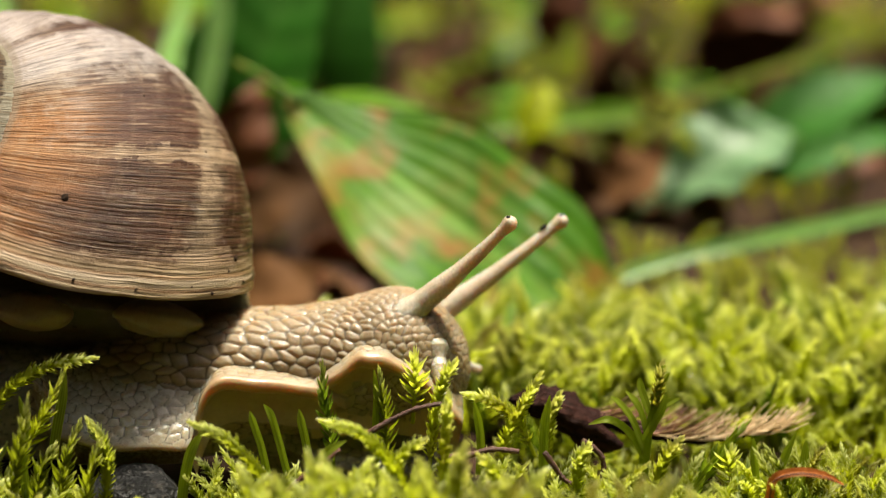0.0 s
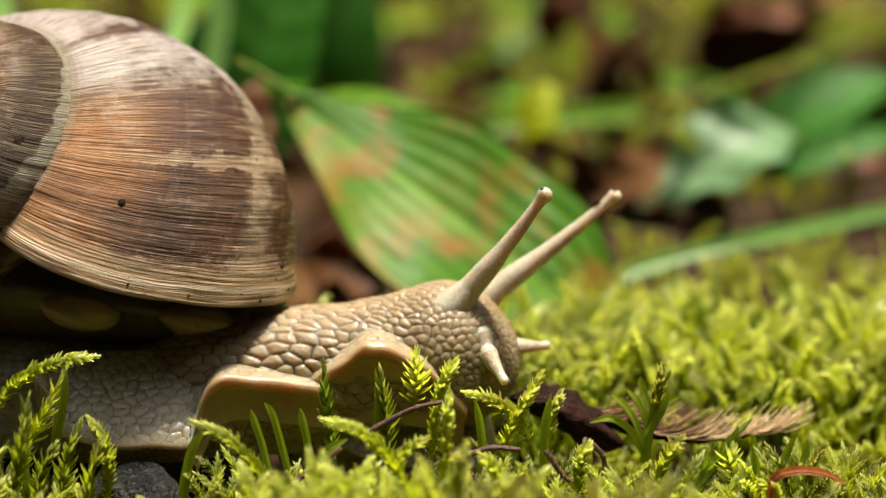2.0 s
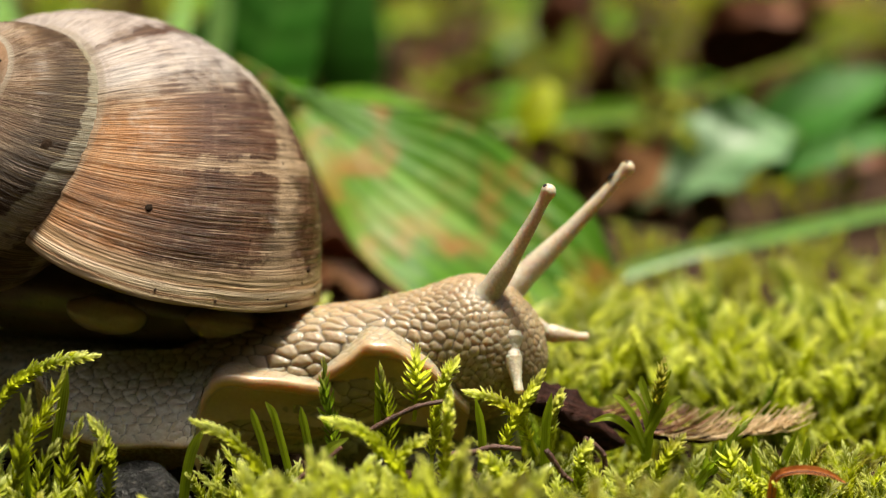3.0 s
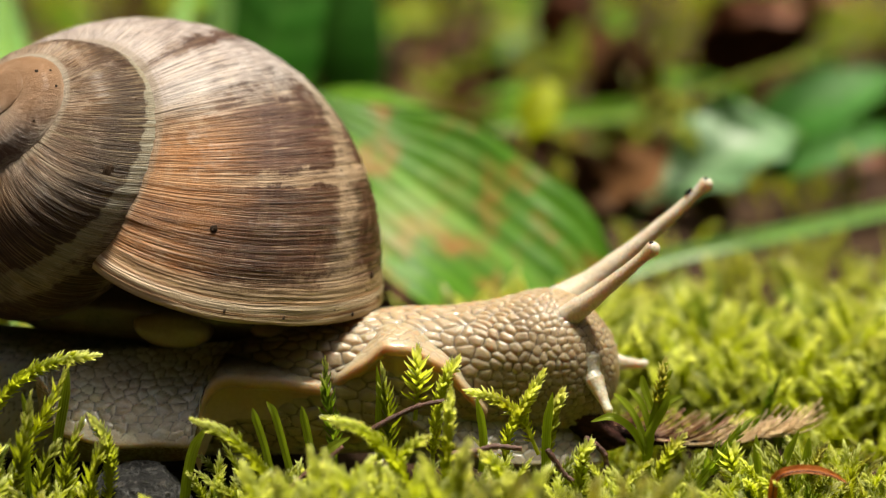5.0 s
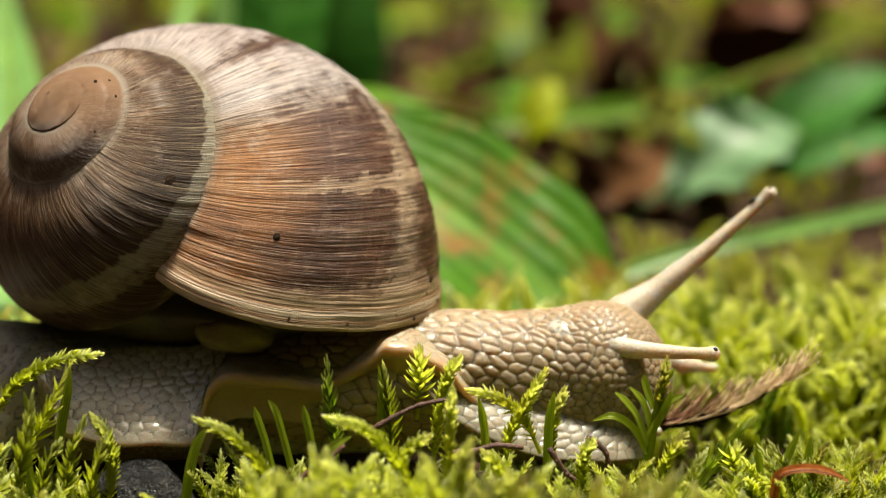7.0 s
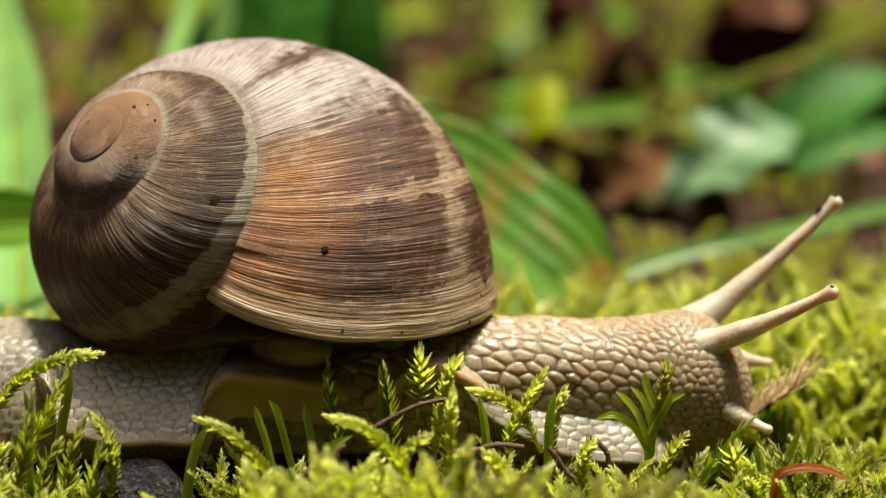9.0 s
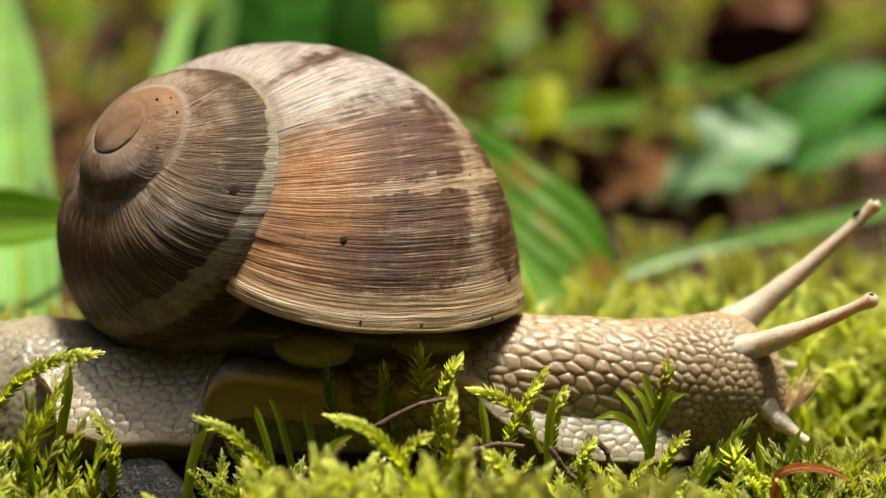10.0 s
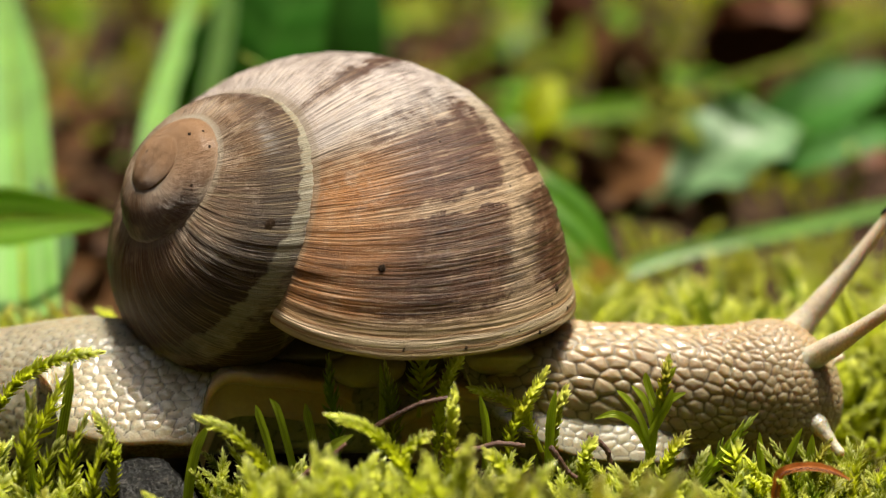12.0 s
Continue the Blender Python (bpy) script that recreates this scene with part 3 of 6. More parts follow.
def lip_mesh():
    # the blunt mouth end below the head, with fine tubercles
    a = np.linspace(0.02, math.pi - 0.02, 70)[:, None]
    b = np.linspace(0, 2 * math.pi, 110, endpoint=False)[None]
    p = np.stack([1.7 * np.sin(a) * np.cos(b), 3.7 * np.cos(a) + 0 * b, 2.4 * np.sin(a) * np.sin(b)], -1)
    return skin_grid("mouth_lip", p, M_SKIN, 0.8, 0.6, 0.1, True, 6.0, flip=True, thin=0.22)


def build_snail():
    snail = thing("snail", "large Roman snail with brown banded shell gliding over moss", "snail")
    s = {"snail": snail}
    s["shell"] = part("shell", shell_mesh(), snail, "brown and cream spiral shell with growth lines")
    # specks of soil stuck to the shell: growth angle, place round the whorl, size
    me = s["shell"].data
    co = np.empty(len(me.vertices) * 3, np.float32)
    me.vertices.foreach_get("co", co)
    co = co.reshape(-1, 3)
    for g, h, r, flat in [(-13.904, -0.286, 0.15, 0.4), (-13.75, 0.147, 0.11, 0.4), (-13.321, 0.255, 0.13, 0.4), (-6.413, 0.147, 0.42, 0.07), (-0.385, -0.178, 0.3, 0.3), (-0.165, 0.94, 0.25, 0.4), (-12.606, 0.074, 0.1, 0.4), (-0.649, 0.543, 0.1, 0.4), (-0.95, 0.1, 0.1, 0.4), (-6.0, 0.3, 0.12, 0.3), (-7.1, 0.2, 0.1, 0.3), (-0.03, 0.35, 0.14, 0.3), (-0.05, 0.62, 0.1, 0.3), (-0.02, 0.8, 0.16, 0.3), (-0.06, 1.05, 0.12, 0.4), (-0.11, 0.9, 0.09, 0.4), (-0.04, 0.05, 0.12, 0.3), (-0.55, 0.85, 0.08, 0.4), (-0.3, 0.4, 0.08, 0.4)]:
        i = min(2399, max(0, int(round((g / (8.4 * math.pi) + 1) * 2399))))
        j = int(round((h + 0.86 * math.pi) / (1.71 * math.pi) * 111))
        at = Vector(co[i * 112 + j])
        t1, t2 = (Vector(co[max(0, i - 3) * 112 + j]) - at).normalized(), (Vector(co[i * 112 + j + 1]) - at).normalized()
        m = t1.cross(t2).to_track_quat("Z", "Y").to_matrix().to_4x4()
        m.translation = at
        part("soil_speck", ball_mesh("soil_speck", r, M_SPECK, 1.25, 0.9, flat, 0.5, i), s["shell"], "dark speck of soil", m)
    s["head"] = part("head", head_mesh(), snail, "cream tubercled neck and head")
    s["foot"] = part("foot", foot_mesh(), snail, "wet grey-brown foot and tail")
    s["skirt"] = part("foot_skirt", apron_mesh("foot_skirt",
        [(-36, -5, 6.5), (-35, -5.2, 6.8), (-33, -5.4, 7.2), (-31, -5.6, 7.4), (-28.5, -5.8, 7.4), (-25, -5.8, 7.4), (-22, -5.7, 7.6), (-20, -5.6, 8), (-18, -5.5, 8)],
        [(-35.2, -9.0, 6.2), (-33.7, -10.5, 4.9), (-32.9, -11.8, 2.2), (-30.8, -12.6, 1.7), (-28.4, -13.0, 1.3), (-25.0, -13.0, 1.2), (-21.9, -12.6, 1.0), (-21.0, -12.0, 1.5), (-20.4, -11.0, 4.6)],
        [(-35, -7, -2), (-33, -7, -2.2), (-32, -8, -2.2), (-30.5, -8, -2.2), (-28, -8, -2.2), (-25, -8, -2.2), (-22, -8, -2), (-21, -7.5, -1), (-20.4, -7, -1)], 300, M_SKIRT, 0.20, 4.0, 0.7, 0.95), snail, "wet grey lobe of the foot edge")
    s["fold"] = part("foot_fold", apron_mesh("foot_fold",
        [(-20.6, -6.6, 7.4), (-19.8, -6.4, 6.6), (-19, -6.2, 6.8), (-18, -6.1, 6.9), (-15, -6, 6.6), (-11.5, -6, 6.0), (-9, -6, 5.5), (-7, -6, 4.6)],
        [(-21.3, -11.5, 0.0), (-20.8, -11.2, 3.0), (-20.0, -10.8, 5.2), (-18.4, -10.4, 6.4), (-15.4, -10.0, 6.2), (-11.9, -9.6, 5.5), (-9.7, -9.0, 5.0), (-7.8, -8.0, 3.9)],
        [(-20.9, -10.6, -2.6), (-20.2, -10.2, -0.4), (-19.4, -9.8, 1.2), (-18.0, -9.4, 2.0), (-15.2, -9.0, 1.9), (-11.7, -8.6, 1.3), (-9.4, -8.0, 0.9), (-7.6, -7.2, 0.3)], 260, M_SOLE, 0.13, 5.0, 0.3, 1.1), snail, "smooth tan fold of the foot edge")
    s["arch"] = part("foot_arch", apron_mesh("foot_arch",
        [(-5.5, 5, -2.2), (-2.9, 4.9, -0.8), (-1.2, 4.8, 0.3), (0.2, 4.8, 0.6), (2.0, 4.8, 0.3), (4.6, 4.9, -1.2), (6.3, 5, -3.0), (8.2, 5.2, -5)],
        [(-5.6, 0.9, -3.6), (-3.0, 0.3, -2.0), (-1.3, 0.1, -0.7), (0.1, 0, -0.3), (1.9, 0.1, -0.7), (4.6, 0.3, -2.2), (6.3, 0.6, -4.1), (8.2, 1.2, -6.3)],
        [(-5.2, 2.6, -8.8), (-2.8, 2.2, -8.4), (-1.2, 2.1, -8.2), (0, 2.0, -8.0), (1.8, 2.1, -8.2), (4.3, 2.2, -8.6), (5.9, 2.4, -9.2), (7.7, 2.8, -10.4)], 260, M_SOLE, 0.13, 6.0, 0.3, 1.1), snail, "raised arch of the foot edge")
    s["front"] = part("foot_front", apron_mesh("foot_front",
        [(2.5, -6.4, 7.0), (4, -6.4, 6.0), (7, -6.4, 4.6), (11, -6.4, 3.6), (15, -6.2, 3.0), (18.5, -5.5, 2.6), (20.5, -3.5, 2), (21, -1.5, 1)],
        [(1.8, -9.0, 7.0), (2.8, -9.5, 4.7), (5.0, -10.2, 2.3), (8.9, -10.8, 0.2), (12.8, -11.0, -1.0), (16.2, -11.0, -1.2), (19.6, -10.3, -1.6), (21.8, -7.8, -2.0), (22.2, -3.0, -2.4)],
        [(2, -7, -2), (3, -7, -2.5), (5, -7.5, -2.5), (9, -7.5, -3), (13, -7.5, -3), (16, -7.5, -3.5), (19, -7, -3.5), (20.8, -5, -3.5), (21, -2, -3.5)], 260, M_FOOT, 0.19, 9.0, 0.5, 0.6), snail, "pale wet net-skinned front edge of the foot")
    s["collar"] = part("mantle_collar", ball_mesh("mantle_collar", 1, M_MANTLE_SHADE, 19.5, 8.5, 5.2, 0.15, 3), snail, "mantle collar coloured dark for the shade under the shell")
    s["lobe_a"] = part("mantle_lobe", ball_mesh("mantle_lobe", 1, M_LOBE, 3.5, 2.2, 1.7, 0.1, 5), snail)
    s["lobe_b"] = part("mantle_lobe", ball_mesh("mantle_lobe", 1, M_LOBE, 4.0, 2.2, 1.6, 0.1, 6), snail)
    for key, length in (("near", 17.0), ("far", 20.5)):
        te = part("eye_tentacle", tentacle_mesh("eye_tentacle", length, 1.45, 0.72, 0.46, 0.66, 0.4, REACH[key]), snail, "long pale eye tentacle")
        eye = part("eye", ball_mesh("eye", 0.24, M_EYE), te, "tiny black eye")
        eye.location = ((length - 0.42) * MM, -0.22 * MM, 0.36 * MM)
        s[key] = te
    sp = part("dark_speck", ball_mesh("dark_speck", 0.26, M_EYE, 1.7, 1.0, 0.7), s["far"], "black speck of soil")
    sp.location = ((20.5 - 2.3) * MM, -0.1 * MM, 0.5 * MM)
    for key in ("low_near", "low_far"):
        s[key] = part("lower_tentacle", tentacle_mesh("lower_tentacle", 5.6, 0.95, 0.62, 0.36, 0.4, 0.2, 5.0), snail, "short pale lower tentacle")
    s["lip"] = part("mouth_lip", lip_mesh(), snail, "smooth pale lip")
    return s


SNAIL = build_snail()


# ---- ground ----
def ground_height(x, y):
    """Height of the soil, in millimetres; a shallow bed that rises into a moss bank behind and to the side."""
    bank = np.clip((y - 4) / 40, 0, 1) * np.clip((x + 5) / 30, 0, 1) * 3.0
    path = np.exp(-((y + 3) / 9.0) ** 2) * np.clip((40 - x) / 20, 0, 1) * 1.5
    bumps = 1.6 * (soft_noise(x / 9 + 50, y / 9 + 50, 3) - 0.5) + 3.0 * (soft_noise(x / 30 + 50, y / 30 + 50, 4) - 0.5) * np.clip(abs(y) / 60, 0, 1)
    rise = np.clip((-23 - y) / 14, 0, 1) * np.clip((x + 19) / 5, 0, 1) * np.clip((27 - x) / 8, 0, 1) * 6.0 * np.clip((90 + y) / 40, 0, 1)
    far = np.clip((y - 60) / 500, 0, 1) * 25
    return -5.5 + bank - path + bumps + far + rise


def build_ground():
    a = np.concatenate([-np.geomspace(60000, 130, 26), np.linspace(-120, 140, 170), np.geomspace(150, 60000, 26)])
    b = np.concatenate([-np.geomspace(60000, 60, 26), np.linspace(-55, 160, 150), np.geomspace(170, 60000, 34)])
    x, y = np.meshgrid(a, b, indexing="ij")
    p = np.stack([x, y, ground_height(x, np.clip(y, -500, 500))], -1)
    me = mesh_of("ground", p.reshape(-1, 3), grid_faces(len(a), len(b)), M_SOIL)
    tagged(new("ground", me), "dark damp forest soil under moss and litter", "ground", kind="structure")


build_ground()


def build_backdrop():
    # unseen dark ring closes the place all round and cuts low sky light
    n, m = 220, 14
    a = np.linspace(0, 2 * math.pi, n, endpoint=False)[:, None]
    h = np.linspace(0, 1, m)[None]
    top = 1900 + 600 * soft_noise(a * 9, a * 0 + 3, 2) + 400 * soft_noise(a * 31, a * 0 + 5, 3)
    r = 2300 + 260 * soft_noise(a * 14 + 0 * h, h * 5 + 0 * a, 5) - 250 * h
    p = np.stack([r * np.cos(a), r * np.sin(a), -60 + top * h], -1)
    q = p * np.array([1.06, 1.06, 1.0])
    both = np.concatenate([p, q[:, ::-1]], 1)
    f = grid_faces(n, 2 * m, True)
    seam = grid_faces(2, 2 * m, True) % (2 * m) + np.where(grid_faces(2, 2 * m, True) < 2 * m, (n - 1) * 2 * m, 0)
    tagged(new("backdrop", mesh_of("backdrop", both.reshape(-1, 3), np.concatenate([f, seam]), M_FAR)), "unseen dark ring that cuts low sky light", "backdrop", kind="structure")


build_backdrop()

# ---- moss ----
LEAF_V = np.array([(0, 0, 0), (0.38, 0.5, 0.12), (0.42, 0, -0.02), (0.38, -0.5, 0.12), (0.75, 0.27, 0.10), (0.78, 0, 0.03), (0.75, -0.27, 0.10), (1.0, 0, 0.14)])
LEAF_F = np.array([(0, 2, 1), (0, 3, 2), (1, 2, 5), (1, 5, 4), (2, 3, 6), (2, 6, 5), (4, 5, 7), (5, 6, 7)])
SMALL_V = LEAF_V[[0, 1, 2, 3, 7]]
SMALL_F = np.array([(0, 2, 1), (0, 3, 2), (1, 2, 4), (2, 3, 4)])


def leaves_on(curve, at, turn, tilt, length, width, fine):
    """Leaves along a stem curve: place, turn round the stem, angle from it, length and width each."""
    n = len(curve)
    i = np.clip(at * (n - 1), 0, n - 1.001)
    k = i.astype(int)
    f = (i - k)[:, None]
    base = curve[k] * (1 - f) + curve[k + 1] * f
    ax = curve[np.minimum(k + 1, n - 1)] - curve[k]
    ax /= np.linalg.norm(ax, axis=1, keepdims=True) + 1e-9
    ref = np.where(abs(ax[:, 1:2]) > 0.9, np.array([[1.0, 0, 0]]), np.array([[0, 1.0, 0]]))
    s1 = np.cross(ax, ref)
    s1 /= np.linalg.norm(s1, axis=1, keepdims=True)
    s2 = np.cross(ax, s1)
    side = s1 * np.cos(turn)[:, None] + s2 * np.sin(turn)[:, None]
    d = ax * np.cos(tilt)[:, None] + side * np.sin(tilt)[:, None]
    up = ax * -np.sin(tilt)[:, None] + side * np.cos(tilt)[:, None]
    w = np.cross(d, up)
    lv, lf = (LEAF_V, LEAF_F) if fine else (SMALL_V, SMALL_F)
    v = base[:, None] + (d[:, None] * lv[None, :, 0:1] - up[:, None] * lv[None, :, 2:3]) * length[:, None, None] + w[:, None] * lv[None, :, 1:2] * width[:, None, None]
    faces = (lf[None] + (np.arange(len(at)) * len(lv))[:, None, None]).reshape(-1, 3)
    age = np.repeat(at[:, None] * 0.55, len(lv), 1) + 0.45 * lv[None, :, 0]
    return v.reshape(-1, 3), faces, age.ravel()


def stem_of(curve, r0, r1, sides=5):
    n = len(curve)
    a = np.linspace(0, 2 * math.pi, sides, endpoint=False)
    t = np.gradient(curve, axis=0)
    t /= np.linalg.norm(t, axis=1, keepdims=True) + 1e-9
    ref = np.array([0.3, 0.9, 0.2])
    s1 = np.cross(t, ref)
    s1 /= np.linalg.norm(s1, axis=1, keepdims=True) + 1e-9
    s2 = np.cross(t, s1)
    r = np.linspace(r0, r1, n)[:, None, None]
    p = curve[:, None] + r * (s1[:, None] * np.cos(a)[None, :, None] + s2[:, None] * np.sin(a)[None, :, None])
    return p.reshape(-1, 3), grid_faces(n, sides, True)


def bent(rng, length, lean, droop, n=14, way=None):
    """A stem curve that rises, leans and droops."""
    way = rng.uniform(0, 2 * math.pi) if way is None else way
    s = np.linspace(0, 1, n)
    ang = lean + droop * s ** 1.5
    step = length / (n - 1)
    x = np.concatenate([[0], np.cumsum(np.sin(ang[:-1]) * step)])
    z = np.concatenate([[0], np.cumsum(np.cos(ang[:-1]) * step)])
    return np.stack([x * math.cos(way), x * math.sin(way), z], 1)


def moss_shoot(kind, rng, fine, curve=None):
    """Stem curve and leaves of one moss shoot: feather, spike or tuft."""
    if kind == "feather":
        c = bent(rng, rng.uniform(7, 11), rng.uniform(0.1, 0.4), rng.uniform(0.4, 1.1)) if curve is None else curve
        length = np.linalg.norm(np.diff(c, axis=0), axis=1).sum()
        m = int(length * (20 if fine else 12))
        at = np.linspace(0.12, 0.99, m)
        turn = np.arange(m) * 2.4 + rng.normal(0, 0.3, m)
        size = (1.2 if fine else 1.3) * np.interp(at, [0, 0.3, 0.8, 1], [0.6, 1, 0.95, 0.55]) * rng.uniform(0.8, 1.15, m)
        v, f, a = leaves_on(c, at, turn, np.interp(at, [0, 0.8, 1], [0.85, 0.7, 0.2]) + rng.normal(0, 0.14, m), size, size * (0.44 if fine else 0.38), fine)
    elif kind == "spike":
        c = bent(rng, rng.uniform(6, 10), rng.uniform(0, 0.25), rng.uniform(0, 0.4)) if curve is None else curve
        length = np.linalg.norm(np.diff(c, axis=0), axis=1).sum()
        m = int(length * (7.5 if fine else 4.0))
        at = np.linspace(0.15, 1.0, m)
        turn = np.arange(m) * 2.4 + rng.normal(0, 0.3, m)
        size = 1.7 * np.interp(at, [0, 0.4, 0.9, 1], [0.7, 1.1, 0.75, 0.5]) * rng.uniform(0.75, 1.2, m)
        v, f, a = leaves_on(c, at, turn, np.interp(at, [0, 0.7, 1], [0.85, 0.5, 0.08]) + rng.normal(0, 0.1, m), size, size * 0.2, True)
    else:
        c = bent(rng, rng.uniform(4, 7), rng.uniform(0, 0.3), 0.2) if curve is None else curve
        length = np.linalg.norm(np.diff(c, axis=0), axis=1).sum()
        m = int(length * 7)
        at = np.linspace(0.2, 1.0, m)
        turn = np.arange(m) * 2.4
        size = 1.9 * np.interp(at, [0, 0.5, 1], [0.8, 1, 0.7]) * rng.uniform(0.8, 1.15, m)
        v, f, a = leaves_on(c, at, turn, np.interp(at, [0, 0.6, 1], [1.25, 0.95, 0.2]) + rng.normal(0, 0.1, m), size, size * 0.34, fine)
    return c, v, f, a


def scatter_moss(name, label, spots, kinds, material, fine, seed, scale=(0.8, 1.2), thin=1):
    """One carpet of many shoots, too many to count; every thin-th leaf is kept."""
    rng = np.random.default_rng(seed)
    models = []
    for kind, count in kinds:
        for _ in range(count):
            c, v, f, a = moss_shoot(kind, rng, fine)
            if thin > 1:
                k = len(LEAF_F) if fine or kind == "spike" else len(SMALL_F)
                f = f.reshape(-1, k, 3)[::thin].reshape(-1, 3)
            sv, sf = stem_of(c[::2], 0.16, 0.07, 3)
            sf = np.concatenate([sf[:, [0, 1, 2]], sf[:, [0, 2, 3]]])
            models.append((np.concatenate([v, sv]), np.concatenate([f, sf + len(v)]), np.concatenate([a, np.full(len(sv), 0.25)])))
    vs, fs, ages, tints, off = [], [], [], [], 0
    for x, y, z, h in spots:
        v, f, a = models[rng.integers(len(models))]
        r = rng.uniform(0, 2 * math.pi)
        k = rng.uniform(*scale) * h
        lx, ly = rng.normal(0, 0.16, 2)
        w = v * k
        px = w[:, 0] * math.cos(r) - w[:, 1] * math.sin(r) + lx * w[:, 2]
        py = w[:, 0] * math.sin(r) + w[:, 1] * math.cos(r) + ly * w[:, 2]
        vs.append(np.stack([px + x, py + y, w[:, 2] + z], 1))
        fs.append(f + off)
        ages.append(a)
        tints.append(np.full(len(v), rng.uniform(0, 1)))
        off += len(v)
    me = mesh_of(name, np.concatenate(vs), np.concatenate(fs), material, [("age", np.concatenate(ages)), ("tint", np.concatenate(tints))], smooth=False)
    return tagged(new(name, me), label, "moss", kind="stuff")


def moss_spots(n, seed, x0, x1, y0, y1, keep):
    rng = np.random.default_rng(seed)
    x, y = rng.uniform(x0, x1, n), rng.uniform(y0, y1, n)
    z = ground_height(x, y)
    h, ok = keep(x, y, rng)
    ok &= rng.uniform(0, 1, n) < 1.0
    return np.stack([x, y, z - 0.5, h], 1)[ok]


def low_in_path(x, y, rng):
    # trodden low where the snail glides; bare round the stone
    track = (abs(y + 2) < 10.5)
    behind = (x < 6) & track
    ahead = (x >= 6) & track
    h = np.where(behind, 0.35, np.where(ahead, np.where(y > 3, 0.75, 0.42), 1.0)) * (0.85 + 0.4 * soft_noise(x / 8 + 90, y / 8 + 90, 7))
    stone = (abs(x + 25.2) < 5.6) & (y < -9)
    front = np.where(y < -22, 0.5, 0.62)
    return h * np.where(y < -12, front, 1), ~(stone | (behind & (x > -46)))


scatter_moss("moss_carpet", "dense yellow-green feathery moss on the ground", moss_spots(3300, 11, -46, 62, -40, 22, low_in_path), [("feather", 8), ("tuft", 3)], M_MOSS, False, 31)
scatter_moss("moss_bank", "bright yellow-green moss bank behind the snail", moss_spots(1800, 12, -4, 95, 9, 82, lambda x, y, r: ((0.55 + 0.75 * soft_noise(x / 9 + 90, y / 9 + 90, 8)) * np.where(y > 48, 0.5, 1.0), ((x > 12 - 0.2 * y) | (y < 30)) & ((y < 52) | (x > 24)) & (soft_noise(x / 4 + 9, y / 4 + 9, 5) > 0.40))), [("feather", 6), ("tuft", 3), ("spike", 1)], M_MOSS_PALE, False, 32)
scatter_moss("moss_spikes", "upright green moss spikes among the carpet", moss_spots(260, 13, -46, 60, -30, 30, low_in_path), [("spike", 6)], M_MOSS_DARK, True, 33)


# ---- leaves and litter behind ----
def leaf_mesh(name, length, width, material, curl=0.2, cup=0.2, tip=1.6, veins=7, wave=0.0, seed=0, ribs=0, grid=(40, 25)):
    """A broad leaf along +x, with a keeled midrib, side veins and thickness."""
    nu, nv = grid
    u = np.linspace(0, 1, nu)[:, None]
    v = np.linspace(-1, 1, nv)[None]
    half = width / 2 * np.sin(math.pi * np.clip(u, 0.001, 0.999) ** (1 / tip)) ** 0.75
    x = u * length - 0.12 * abs(v) * width * (1 - u) * 0.5
    y = half * v
    z = curl * length * (-(u - 0.5) ** 2 * 2) + cup * half * abs(v) ** 1.4 + wave * np.sin(u * 17 + v * 2 + seed) * abs(v)
    s = (u * veins - abs(v) * 0.9) % 1.0
    side = np.exp(-((s - 0.5) / 0.16) ** 2) * 0.55
    if ribs:
        # long parallel ribs that meet at the tip
        s = (v * ribs + 0.25 * np.sin(u * 5)) % 1.0
        side = np.exp(-((s - 0.5) / 0.14) ** 2) * 0.7 * np.clip(1.2 - u, 0, 1) ** 0.3
    vein = np.clip(np.maximum(side, np.exp(-(v / 0.05) ** 2) + 0 * u), 0, 1)
    z = z + (0.22 if ribs else 0.09) * (1 - np.exp(-((s - 0.5) / 0.22) ** 2)) * half / max(1, width / 2) * 1.2
    top = np.stack([x + 0 * v, y, z], -1).reshape(-1, 3)
    bot = top - np.array([0, 0, 0.18])
    f = grid_faces(nu, nv)
    n = nu * nv
    rim = []
    for i in range(nu - 1):
        rim += [(i * nv, (i + 1) * nv, n + (i + 1) * nv, n + i * nv), ((i + 1) * nv + nv - 1, i * nv + nv - 1, n + i * nv + nv - 1, n + (i + 1) * nv + nv - 1)]
    return mesh_of(name, np.concatenate([top, bot]), np.concatenate([f, f[:, ::-1] + n, np.array(rim)]), material, [("vein", np.concatenate([vein.ravel(), vein.ravel()]))])


def rod_mesh(name, pts, r0, r1, material, n=30, sides=9, knot=0.0):
    c = spline(pts, n)
    p, f = stem_of(c, r0, r1, sides)
    if knot:
        k = 1 + knot * (hash2(np.arange(n), np.zeros(n), 3) - 0.5)
        p = (p.reshape(n, sides, 3) - c[:, None]) * k[:, None, None] + c[:, None]
        p = p.reshape(-1, 3)
    caps0 = len(p)
    p = np.concatenate([p, c[:1], c[-1:]])
    tri = []
    for j in range(sides):
        j2 = (j + 1) % sides
        tri += [(caps0, j, j2, caps0), (caps0 + 1, (n - 1) * sides + j2, (n - 1) * sides + j, caps0 + 1)]
    quads = np.concatenate([f, np.array(tri)])
    me = bpy.data.meshes.new(name)
    me.from_pydata((p * MM).tolist(), [], [tuple(dict.fromkeys(q)) for q in quads.tolist()])
    me.materials.append(material)
    me.polygons.foreach_set("use_smooth", np.full(len(me.polygons), True))
    at = me.attributes.new("vein", "FLOAT", "POINT")
    return me


